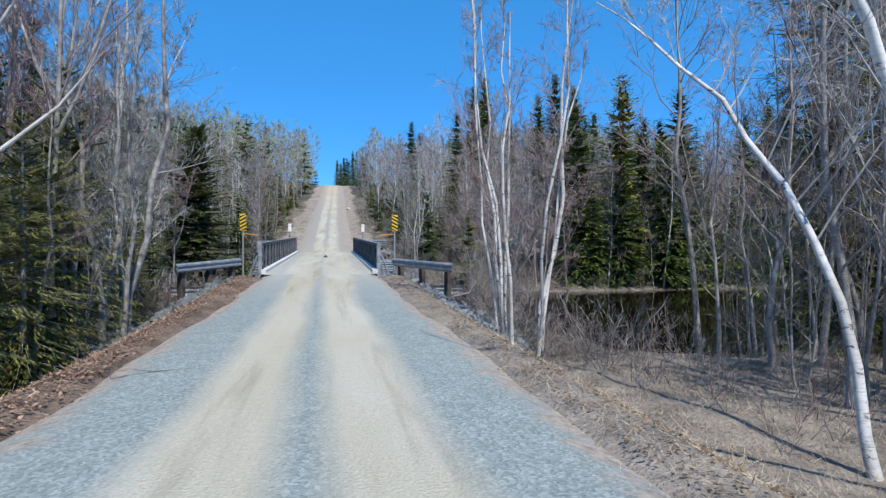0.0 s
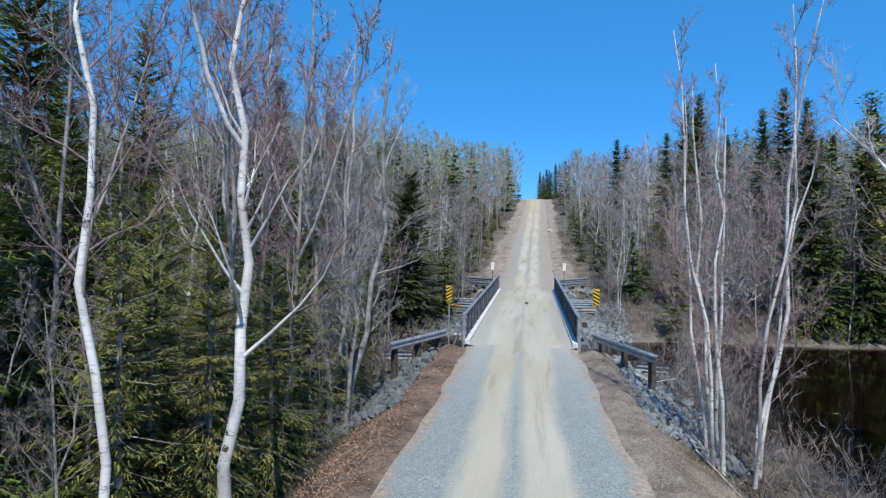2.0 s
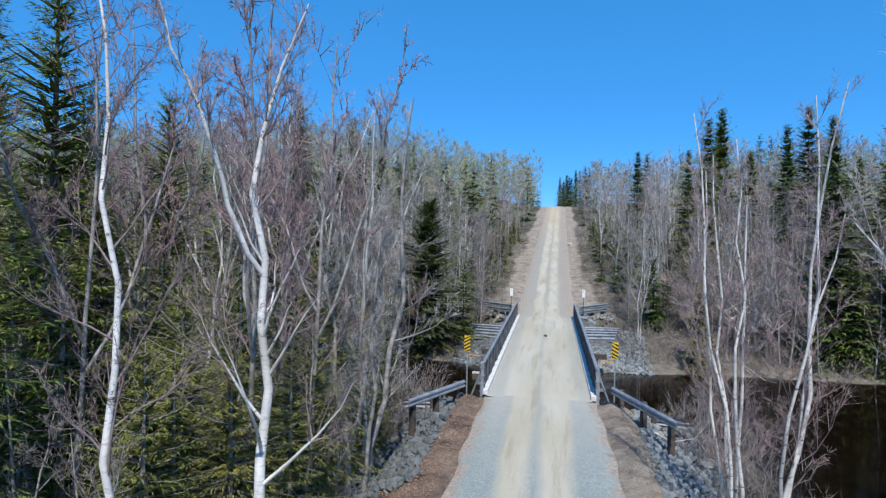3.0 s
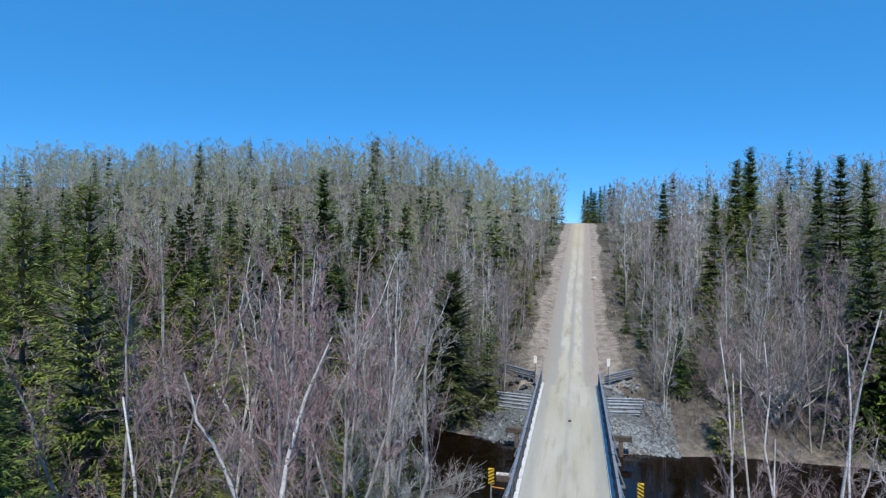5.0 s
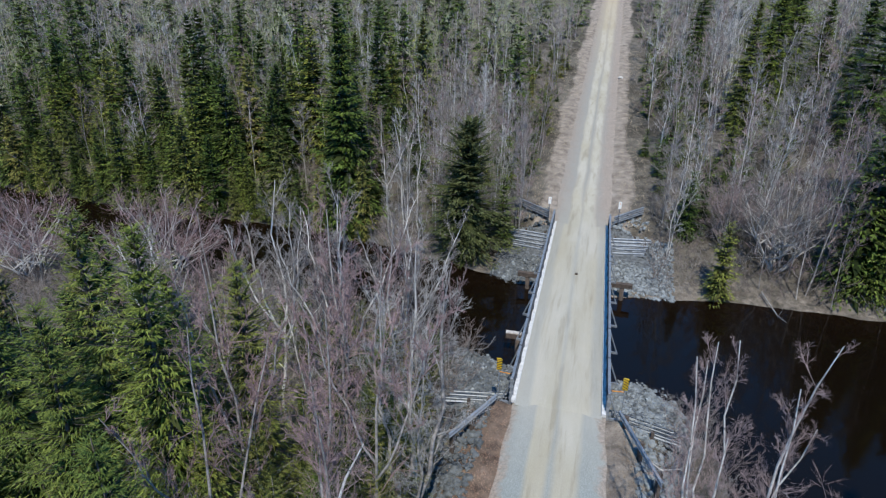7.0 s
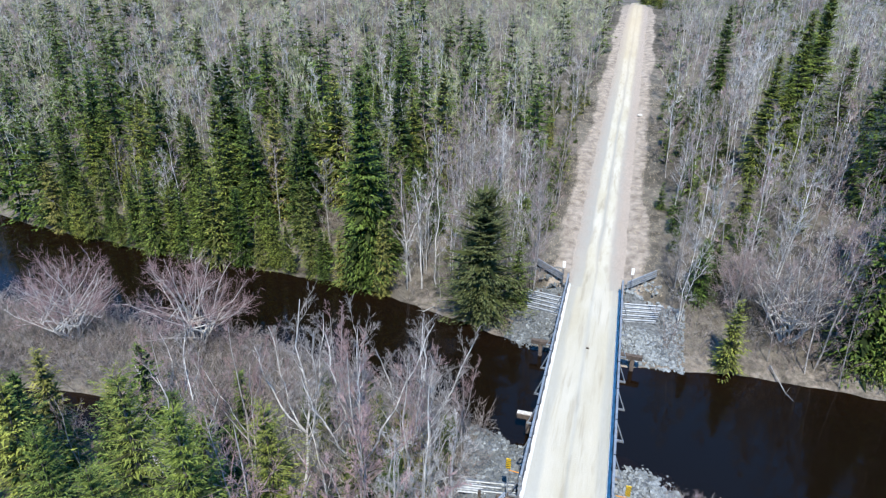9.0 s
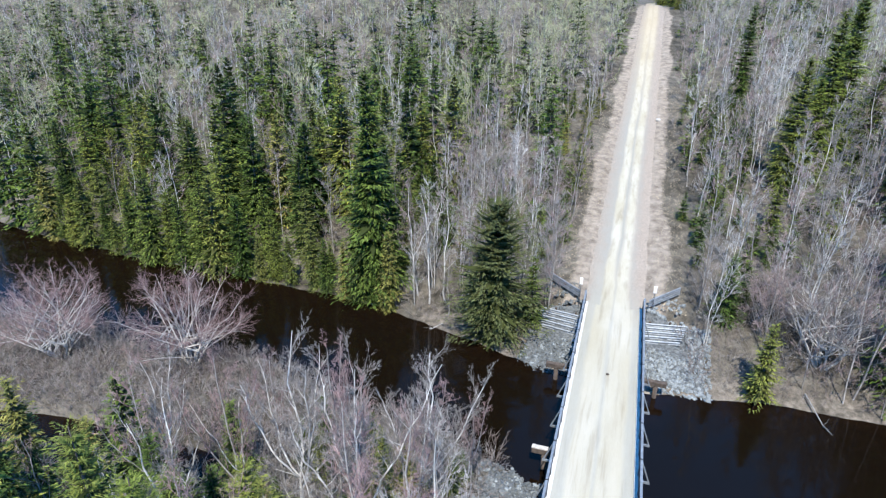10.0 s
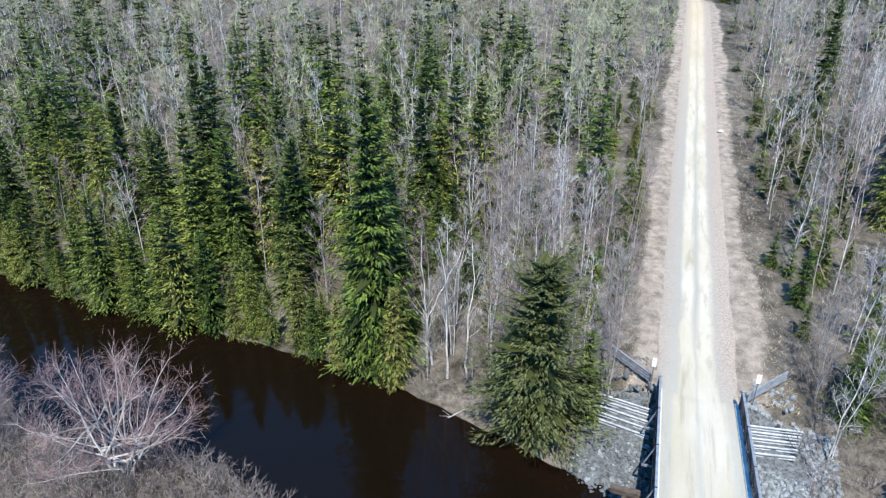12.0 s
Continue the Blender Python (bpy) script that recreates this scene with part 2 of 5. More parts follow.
PALE_TWIG = plain("pale_twigs", (0.20, 0.195, 0.187), (0.50, 0.49, 0.475), 2.0, 0.85, 0, 0, 0.2)
LILAC_TWIG = plain("greyish_red_twigs", (0.16, 0.10, 0.10), (0.38, 0.265, 0.26), 2.0, 0.85, 0, 0, 0.1)
MAPLE_TWIG = plain("budding_maple_twigs", (0.135, 0.084, 0.084), (0.36, 0.258, 0.255), 2.0, 0.85, 0, 0, 0.15)
BUDDING = plain("budding_twigs", (0.165, 0.17, 0.098), (0.42, 0.435, 0.275), 0.15, 0.85, 0, 0)
BRUSH = plain("dead_brush", (0.085, 0.066, 0.060), (0.255, 0.212, 0.20), 1.0, 0.95, 0, 0)
SPRUCE = foliage("spruce_needles", (0.034, 0.058, 0.014), (0.26, 0.335, 0.074))
FIR = foliage("fir_needles", (0.038, 0.066, 0.017), (0.205, 0.275, 0.066))
CEDAR = foliage("cedar_sprays", (0.07, 0.086, 0.024), (0.29, 0.31, 0.09))
# old inner needles, darkened further: shade within the crown put into colour
INNER = foliage("inner_crown_shade_needles", (0.022, 0.034, 0.012), (0.075, 0.092, 0.030))
OLD_SPRUCE = foliage("dull_old_needles", (0.036, 0.050, 0.020), (0.175, 0.205, 0.085))
STONE = plain("blue_grey_riprap", (0.085, 0.100, 0.108), (0.275, 0.302, 0.315), 3.0, 0.9, 0, 0.6, 0.42)
STEEL = plain("galvanised_steel", (0.21, 0.235, 0.265), (0.40, 0.435, 0.47), 4.0, 0.6, 0.6, 0.1)
DARK_STEEL = plain("dark_painted_steel", (0.020, 0.024, 0.032), (0.055, 0.062, 0.078), 5.0, 0.5, 0.3, 0.1)
DULL_STEEL = plain("dull_grey_steel", (0.07, 0.08, 0.095), (0.17, 0.185, 0.21), 5.0, 0.5, 0.4, 0.1)
DECK = deck_material()
KERB = plain("pale_timber_kerb", (0.42, 0.43, 0.44), (0.70, 0.71, 0.71), 5.0, 0.8, 0, 0.3)
TIMBER = plain("dark_treated_timber", (0.035, 0.028, 0.024), (0.12, 0.095, 0.08), 4.0, 0.85, 0, 0.5)
PALE_WOOD = plain("weathered_timber", (0.35, 0.33, 0.31), (0.62, 0.60, 0.57), 5.0, 0.85, 0, 0.4)
YELLOW = plain("yellow_reflective", (0.62, 0.40, 0.01), (0.80, 0.55, 0.02), 8.0, 0.4, 0, 0)
BLACK = plain("black_stripe", (0.012, 0.012, 0.012), (0.03, 0.03, 0.03), 8.0, 0.5, 0, 0)
WHITE = plain("white_plastic", (0.70, 0.70, 0.68), (0.82, 0.82, 0.80), 8.0, 0.5, 0, 0)
ORANGE = plain("orange_paint", (0.55, 0.20, 0.02), (0.75, 0.32, 0.04), 8.0, 0.5, 0, 0)
LEAF_LITTER = foliage("fallen_leaves", (0.15, 0.085, 0.06), (0.54, 0.36, 0.27))
SHOULDER = plain("shoulder_stone", (0.16, 0.17, 0.175), (0.40, 0.41, 0.41), 3.0, 0.9, 0, 0.4)
STRAW = plain("dry_grass", (0.30, 0.24, 0.16), (0.58, 0.50, 0.37), 1.0, 0.95, 0, 0)

# ---- the lie of the land ----
ROAD_X = ((-60, 0.6), (0, -0.2), (25, -0.70), (49, -1.07), (80, -1.3), (160, -1.5), (400, -3))
ROAD_Z = ((-60, -0.6), (0, 0.0), (8, 0.03), (16, 0.25), (25, 0.62), (49, 1.31), (56, 2.0), (64, 3.25), (94, 7.5), (127, 12.6), (160, 17.8), (172, 18.9), (190, 19.2), (226, 18.8), (320, 6), (420, 4))
NEAR_SHORE = ((-90, 33), (-60, 34), (-50, 36.5), (-42, 37.6), (-34, 36), (-28, 37.8), (-22, 36.7), (-15, 35), (-9, 33.6), (-6, 32.4), (2.5, 32.3), (5.4, 30.4), (7, 26), (7.6, 17.5), (9, 15.6), (14, 15.4), (30, 14), (90, 10))
FAR_SHORE = ((-90, 56), (-60, 50.2), (-42, 49.3), (-33, 48.9), (-26, 48.6), (-20, 47.3), (-13, 45.5), (-9, 43.7), (-5, 42.9), (2, 42.4), (8, 43.3), (20, 43.8), (40, 46), (90, 50))
WATER_Z = -1.6


def along(table, t):
    xs, ys = zip(*table)
    return np.interp(t, xs, ys)


def road_x(y):
    return along(ROAD_X, y)


def road_z(y):
    y = np.asarray(y, float)
    smooth = sum(along(ROAD_Z, y + o) for o in (-4, -2, 0, 2, 4)) / 5
    line = 0.62 + (y - 25.4) * (1.31 - 0.62) / 23.8
    k = np.clip(np.minimum((y - 18.0) / 7.4, (57.0 - y) / 7.8), 0, 1)
    k = k * k * (3 - 2 * k)
    return line * k + smooth * (1 - k)


def step(a, b, v):
    k = np.clip((v - a) / (b - a), 0, 1)
    return k * k * (3 - 2 * k)


def waves(x, y):
    return (np.sin(x * 0.31 + 1.3 * np.sin(y * 0.17)) * np.sin(y * 0.27 + 0.6 * np.sin(x * 0.23)) * 0.55
            + np.sin(x * 0.83 + y * 0.41) * np.sin(y * 0.97 - x * 0.29) * 0.28 + np.sin(x * 2.3 - y * 1.1) * np.sin(y * 2.1 + x * 0.7) * 0.12)


def height(x, y):
    """The ground's height; x and y may be arrays."""
    x, y = np.asarray(x, float), np.asarray(y, float)
    w, rx, rz = waves(x, y), road_x(y), road_z(y)
    d = np.abs(x - rx)
    yn, yf = along(NEAR_SHORE, x) + 0.8 * w, along(FAR_SHORE, x) + 0.7 * w
    near = -1.05 + 0.32 * w - 0.75 * step(2.0, -0.3, yn - y) - 0.8 * step(0.0, -2.0, yn - y)
    pool = ((x + 31) / 9) ** 2 + ((y - 26 - 0.04 * (x + 31)) / 1.9) ** 2
    near = near - 1.3 * step(1.5, 0.6, pool + 0.3 * w)
    near = near + 6 * step(60, 140, -y) + 5 * step(70, 160, np.abs(x)) * step(20, -10, y)
    s = y - yf
    far = -1.72 + np.clip(s, -4, 60) * 0.26
    hill = rz + 0.5 * w + np.where(x < 0, 11.0, 5.5) * step(6, 50, np.abs(x)) * step(70, 165, y) * step(310, 222, y)
    far = far + (hill - far) * step(2, 18, s)
    g = np.where(y > (yn + yf) / 2, far, near)
    # the causeway before the bridge and the cutting beyond it
    top = np.where(y < 37, rz, rz)
    k_end = np.where(y < 37, step(25.3, 33.0, y), step(49.3, 42.4, y))
    span = (y > 25.2) & (y < 49.4)
    top = np.where(span, (rz - 0.75) * (1 - k_end) + (-1.9) * k_end, top)
    half = np.where(span, 4.4 - 1.2 * k_end, 3.15)
    slope = np.where(span, 0.45, 0.62)
    bank = top - np.clip(d - half, 0, 50) * slope + 0.05 * w - 0.05
    g = np.where(y < 50, np.where(span & (k_end >= 1), g, np.maximum(g, bank)), g)
    verge = rz - 0.04 + (g - rz) * step(3.4, 9.0, d) + 0.06 * w * step(2.6, 4.0, d)
    g = np.where(y >= 50, verge, g)
    under = (d < 2.6) & ~span
    return g - 0.10 * under


def numpy_mesh(name, verts, quads, mats, index=None, smooth=True):
    """A mesh out of arrays of corners and four-cornered faces; a face that names its third corner twice has three."""
    quads = np.asarray(quads)
    keep = np.ones(quads.shape, bool)
    keep[:, 3] = quads[:, 2] != quads[:, 3]
    total = keep.sum(1)
    me = bpy.data.meshes.new(name)
    n, f = len(verts), len(quads)
    me.vertices.add(n)
    me.vertices.foreach_set("co", np.ascontiguousarray(verts, np.float32).ravel())
    me.loops.add(int(total.sum()))
    me.loops.foreach_set("vertex_index", np.ascontiguousarray(quads[keep], np.int32))
    me.polygons.add(f)
    me.polygons.foreach_set("loop_start", (np.cumsum(total) - total).astype(np.int32))
    me.polygons.foreach_set("use_smooth", np.full(f, smooth))
    for m in mats:
        me.materials.append(m)
    if index is not None:
        me.polygons.foreach_set("material_index", np.ascontiguousarray(index, np.int32))
    me.update(calc_edges=True)
    me.validate()
    return me


def sheet(name, xs, ys, zfun, mats):
    gx, gy = np.meshgrid(xs, ys)
    gz = zfun(gx, gy)
    v = np.stack([gx.ravel(), gy.ravel(), gz.ravel()], 1)
    nx, ny = len(xs), len(ys)
    i = (np.arange(ny - 1)[:, None] * nx + np.arange(nx - 1)[None, :]).ravel()
    return numpy_mesh(name, v, np.stack([i, i + 1, i + nx + 1, i + nx], 1), mats)


def spaced(*runs):
    return np.unique(np.concatenate([np.arange(a, b, s) for a, b, s in runs]).round(3))


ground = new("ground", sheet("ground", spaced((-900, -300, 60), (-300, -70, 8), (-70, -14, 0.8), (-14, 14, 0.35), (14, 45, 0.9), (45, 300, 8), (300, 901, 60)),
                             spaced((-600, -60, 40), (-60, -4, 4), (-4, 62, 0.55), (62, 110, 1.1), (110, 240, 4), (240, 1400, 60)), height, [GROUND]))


def cover(name, amount):
    co = np.empty(len(ground.data.vertices) * 3, np.float32)
    ground.data.vertices.foreach_get("co", co)
    x, y = co[0::3], co[1::3]
    ground.data.attributes.new(name, "FLOAT", "POINT").data.foreach_set("value", amount(x, y, np.abs(x - road_x(y)), waves(x * 0.7, y * 0.7)).astype(np.float32))


def dry_cover(x, y, d, w):
    bank = step(4.6, 3.2, d + 0.8 * w) * np.where((y > 49) | (x > -1), 1.0, 0.0) * step(215, 180, y)
    lane = step(4.5, 3.1, d + 1.1 * w) * step(50, 53, y) * step(215, 180, y)
    flat = step(17, 12, x) * step(2.0, 3.5, x) * step(16.5, 13.5, y + w) * step(-12, 0, y)
    strand = 0.42 * step(5.0, 1.5, y - along(FAR_SHORE, x)) * step(-0.6, 0.2, y - along(FAR_SHORE, x)) * step(-20, -16, x)
    return np.maximum.reduce([bank, lane, flat, strand])


cover("dry_cover", dry_cover)
cover("leaf_cover", lambda x, y, d, w: step(5.0, 3.4, d + 0.5 * w) * (x < -1) * (y < 25.5))
tagged(ground, "brown forest floor with leaf litter and dry grass", "ground", kind="structure")


def water_sheet():
    xs, k = spaced((-120, -60, 4), (-60, 45, 1), (45, 121, 4)), np.linspace(0, 1, 9)
    lo, hi = np.minimum(along(NEAR_SHORE, xs) - 5, 22), along(FAR_SHORE, xs) + 4
    v = np.array([(x, a + (b - a) * t, WATER_Z) for t in k for x, a, b in zip(xs, lo, hi)])
    nx = len(xs)
    i = (np.arange(len(k) - 1)[:, None] * nx + np.arange(nx - 1)[None, :]).ravel()
    return numpy_mesh("water", v, np.stack([i, i + 1, i + nx + 1, i + nx], 1), [WATER])


tagged(new("water", water_sheet()), "still dark brown river water", "river", kind="structure")


def road_strip(name, y0, y1, us, across):
    """A gravel sheet from y0 to y1; across(u, y) gives x and z. Its UV map holds metres from the middle and along."""
    ys = np.arange(y0, y1 + 0.01, (y1 - y0) / round((y1 - y0) / 0.5))
    v, uvs = [], []
    for y in ys:
        for u in us:
            x, z = across(u, y)
            v.append((x, y, z))
            uvs.append((u, y))
    nx = len(us)
    i = (np.arange(len(ys) - 1)[:, None] * nx + np.arange(nx - 1)[None, :]).ravel()
    q = np.stack([i, i + 1, i + nx + 1, i + nx], 1)
    me = numpy_mesh(name, np.array(v), q, [ROAD])
    layer = me.uv_layers.new(name="UVMap")
    layer.data.foreach_set("uv", np.array(uvs, np.float32)[q.ravel()].ravel())
    return new(name, me)


def rut(u):
    return -0.03 * math.exp(-((abs(u) - 0.78) / 0.35) ** 2)


def road_piece(name, y0, y1, label):
    def across(u, y):
        wide = (0.88 - 0.12 * float(step(6, 22, y)) * (y < 40) - 0.10 * (y > 40)) + 0.015 * math.sin(y * 0.7) + 0.015 * math.sin(y * 1.9 + u)
        edge = -0.10 if abs(u) > 2.8 else 0.0
        return float(road_x(y)) + u * wide, float(road_z(y)) + rut(u) + edge + 0.012 - 0.012 * abs(u)
    us = (-3.0, -2.5, -1.9, -1.3, -0.7, 0, 0.7, 1.3, 1.9, 2.5, 3.0)
    return tagged(road_strip(name, y0, y1, us, across), label, "road", kind="structure")


road_piece("road_south", -60, 25.35, "gravel road with pale dusty wheel tracks and grey shoulders")
road_piece("road_north", 49.2, 240, "straight gravel road climbing the hill to its crest")


# ---- building blocks ----
def part(name, bm, mat, parent=None, label="", smooth=False):
    me = bpy.data.meshes.new(name)
    bm.normal_update()
    bm.to_mesh(me)
    bm.free()
    me.materials.append(mat)
    if smooth:
        me.polygons.foreach_set("use_smooth", np.full(len(me.polygons), True))
    ob = new(name, me)
    ob.parent = parent
    if label:
        ob["label"] = label
    return ob


def shared(name, me, parent, m=None):
    ob = new(name, me)
    ob.parent = parent
    if m is not None:
        ob.matrix_basis = m
    return ob


def add_box(bm, size, at, turn=None, bevel=0.0):
    m = Matrix.Translation(at) @ (turn or Matrix()) @ Matrix.Diagonal((*size, 1))
    r = bmesh.ops.create_cube(bm, size=1, matrix=m)
    if bevel:
        edges = {e for v in r["verts"] for e in v.link_edges}
        bmesh.ops.bevel(bm, geom=list(edges), offset=bevel, segments=1, affect="EDGES")
    return bm


def box(size, at, turn=None, bevel=0.0):
    return add_box(bmesh.new(), size, at, turn, bevel)


def bar(bm, a, b, r, sides=6):
    a, b = Vector(a), Vector(b)
    q = (b - a).to_track_quat("Z", "Y").to_matrix().to_4x4()
    bmesh.ops.create_cone(bm, cap_ends=True, segments=sides, radius1=r, radius2=r, depth=(b - a).length, matrix=Matrix.Translation((a + b) / 2) @ q)
    return bm


def beam(bm, a, b, wide, tall):
    """A square bar from a to b, upright in its section."""
    a, b = Vector(a), Vector(b)
    q = (b - a).to_track_quat("Y", "Z").to_matrix().to_4x4()
    return add_box(bm, (wide, (b - a).length, tall), (a + b) / 2, q)


def thing(name, label, category, at=(0, 0, 0), rz=0, group="", kind=""):
    ob = new(name)
    ob.matrix_basis = pose(*at, 0, 0, rz)
    return tagged(ob, label, category, group, kind)


def w_beam(a, b):
    """A corrugated guardrail from a to b: two ridges, real thickness."""
    a, b = Vector(a), Vector(b)
    run = b - a
    side = Vector((run.y, -run.x, 0)).normalized()
    prof = [(0.0, -0.155), (0.03, -0.13), (0.08, -0.105), (0.08, -0.055), (0.02, -0.02), (0.02, 0.02), (0.08, 0.055), (0.08, 0.105), (0.03, 0.13), (0.0, 0.155)]
    bm = bmesh.new()
    rows = []
    for p in (a, b):
        outer = [bm.verts.new(p + side * o + Vector((0, 0, z))) for o, z in prof]
        inner = [bm.verts.new(p + side * (o - 0.012) + Vector((0, 0, z))) for o, z in reversed(prof)]
        rows.append(outer + inner)
    n = len(rows[0])
    for i in range(n):
        bm.faces.new((rows[0][i], rows[0][(i + 1) % n], rows[1][(i + 1) % n], rows[1][i]))
    for r in rows:
        bm.faces.new(r)
    bmesh.ops.recalc_face_normals(bm, faces=bm.faces)
    return bm


# ---- the bridge ----
Y0, Y1 = 25.4, 49.2
XL0, XR0, XL1, XR1 = -2.95, 1.45, -3.20, 1.03


def deck_z(y):
    return 0.62 + (y - Y0) * (1.31 - 0.62) / (Y1 - Y0)


def left_x(y):
    return XL0 + (y - Y0) * (XL1 - XL0) / (Y1 - Y0)


def right_x(y):
    return XR0 + (y - Y0) * (XR1 - XR0) / (Y1 - Y0)


def build_bridge():
    b = thing("panel_bridge", "single-lane steel panel bridge with dusty gravel deck over the river", "bridge")
    bm = bmesh.new()
    n = 48
    rows = []
    for i in range(n + 1):
        y = Y0 + (Y1 - Y0) * i / n
        rows.append([[bm.verts.new((left_x(y) + k * (right_x(y) - left_x(y)), y, deck_z(y) + dz + (0.012 * math.sin(i * 1.7 + k * 9) if dz == 0 else 0))) for k in (0, 0.2, 0.35, 0.5, 0.65, 0.8, 1)] for dz in (0, -0.16)])
    for i in range(n):
        for k in range(6):
            bm.faces.new((rows[i][0][k], rows[i][0][k + 1], rows[i + 1][0][k + 1], rows[i + 1][0][k]))
            bm.faces.new((rows[i][1][k + 1], rows[i][1][k], rows[i + 1][1][k], rows[i + 1][1][k + 1]))
        bm.faces.new((rows[i][0][0], rows[i + 1][0][0], rows[i + 1][1][0], rows[i][1][0]))
        bm.faces.new((rows[i][0][6], rows[i][1][6], rows[i + 1][1][6], rows[i + 1][0][6]))
    for r in (rows[0], rows[-1]):
        bm.faces.new(r[0] + r[1][::-1])
    bmesh.ops.recalc_face_normals(bm, faces=bm.faces)
    part("deck", bm, DECK, b, "concrete deck")

    def across(u, y):
        k = (u + 2.1) / 4.2
        return left_x(y) + 0.09 + k * (right_x(y) - left_x(y) - 0.18), deck_z(y) + 0.04 - 0.15 * max(0.0, Y0 - y, y - Y1) + rut(u) + 0.006 * math.sin(y * 2.1 + u * 4)
    gravel = road_strip("wearing_course", Y0 - 0.4, Y1 + 0.4, (-2.1, -1.6, -1.1, -0.6, 0, 0.6, 1.1, 1.6, 2.1), across)
    gravel.parent, gravel["label"] = b, "pale dusty gravel on the deck"
    for side, fx in ((-1, left_x), (1, right_x)):
        bm = bmesh.new()
        beam(bm, (fx(Y0) - side * 0.02, Y0 - 0.25, deck_z(Y0) + 0.07), (fx(Y1) - side * 0.02, Y1 + 0.2, deck_z(Y1) + 0.07), 0.20, 0.18)
        part("kerb", bm, KERB, b, "pale kerb beam")
        bm = bmesh.new()
        beam(bm, (fx(Y0) + side * 0.0, Y0, deck_z(Y0) - 0.46), (fx(Y1), Y1, deck_z(Y1) - 0.46), 0.28, 0.58)
        part("girder", bm, DARK_STEEL, b, "dark steel edge girder")
    for k in (0.3, 0.7):
        bm = bmesh.new()
        beam(bm, (left_x(Y0) * (1 - k) + right_x(Y0) * k, Y0, deck_z(Y0) - 0.46), (left_x(Y1) * (1 - k) + right_x(Y1) * k, Y1, deck_z(Y1) - 0.46), 0.26, 0.56)
        part("girder", bm, DARK_STEEL, b)
    panels = 8
    for side, fx in ((-1, left_x), (1, right_x)):
        for i in range(panels):
            ya, yb = Y0 + 0.1 + (Y1 - Y0 - 0.2) * i / panels, Y0 + 0.1 + (Y1 - Y0 - 0.2) * (i + 1) / panels - 0.04
            xa, xb, za, zb = fx(ya) + side * 0.12, fx(yb) + side * 0.12, deck_z(ya), deck_z(yb)

            def at(k, z):
                return (xa + (xb - xa) * k, ya + (yb - ya) * k, za + (zb - za) * k + z)
            bm = bmesh.new()
            beam(bm, at(0, 1.16), at(1, 1.16), 0.12, 0.10)
            beam(bm, at(0, 0.52), at(1, 0.52), 0.07, 0.08)
            beam(bm, at(0, -0.25), at(1, -0.25), 0.10, 0.12)
            panel = part("side_panel", bm, DARK_STEEL, b, "dark painted side panel with top rail")
            # pale top on the dark rail: light from above put into its colour
            bm = bmesh.new()
            beam(bm, at(0.01, 1.215), at(0.99, 1.215), 0.13, 0.012)
            part("top_plate", bm, STEEL, panel, "pale steel plate along the rail, light from above in its colour")
            # the upper sheet and the upright bars below it
            bm = bmesh.new()
            beam(bm, at(0.0, 0.84), at(1.0, 0.84), 0.02, 0.58)
            part("screen", bm, DARK_STEEL, panel)
            for j in range(3):
                bm = bmesh.new()
                x, y, z = at(0.02 + 0.48 * j, 0.47)
                add_box(bm, (0.07, 0.06, 1.3), (x - side * 0.05, y, z))
                part("stanchion", bm, DULL_STEEL, panel)
            for a, b2 in (((0.03, 0.02), (0.48, 1.08)), ((0.52, 1.08), (0.97, 0.02))):
                bm = bmesh.new()
                p, q = at(*a), at(*b2)
                bar(bm, (p[0] - side * 0.03, p[1], p[2]), (q[0] - side * 0.03, q[1], q[2]), 0.03)
                part("diagonal", bm, DARK_STEEL, panel)
            for j in range(10):
                k = (j + 0.5) / 10
                bm = bmesh.new()
                add_box(bm, (0.05, 0.05, 0.72), at(k, 0.14))
                part("upright", bm, DARK_STEEL, panel)
            bm = bmesh.new()
            x, y, z = at(0.03, 0)
            bar(bm, (x + side * 0.55, y, z - 0.35), (x + side * 0.06, y, z + 0.95), 0.04)
            beam(bm, (x + side * 0.6, y, z - 0.38), (x, y, z - 0.38), 0.09, 0.12)
            part("outrigger", bm, STEEL, panel, "galvanised raking brace")
        for yy in (Y0 + 0.02, Y1 - 0.02):
            bm = box((0.14, 0.14, 1.75), (fx(yy) + side * 0.14, yy, deck_z(yy) + 0.38), None, 0.01)
            post = part("end_post", bm, STEEL, b, "galvanised end post")
            for q in range(4):
                part("bolted_plate", box((0.20, 0.16, 0.05), (fx(yy) + side * 0.14, yy, deck_z(yy) + 0.05 + q * 0.33)), STEEL, post)
    for yc, zc, xa, xb in ((33.0, -0.28, -4.55, 1.75), (42.35, -0.42, -5.2, 3.15)):
        bm = box((xb - xa, 0.36, 0.34), ((xa + xb) / 2, yc, zc), None, 0.02)
        capb = part("cap_beam", bm, TIMBER, b, "dark treated timber cap beam")
        for x in (xa + 0.75, xa + 2.6, (xa + xb) / 2 + 0.4, xb - 2.3, xb - 0.7):
            part("pile", bar(bmesh.new(), (x, yc, zc - 0.15), (x, yc, -3.2), 0.16, 10), TIMBER, capb, smooth=True)
    bm = box((0.95, 0.30, 0.06), (-4.08, 33.0, -0.075))
    part("cap_cover", bm, PALE_WOOD, b, "pale weathered board on the beam end")
    return b


build_bridge()
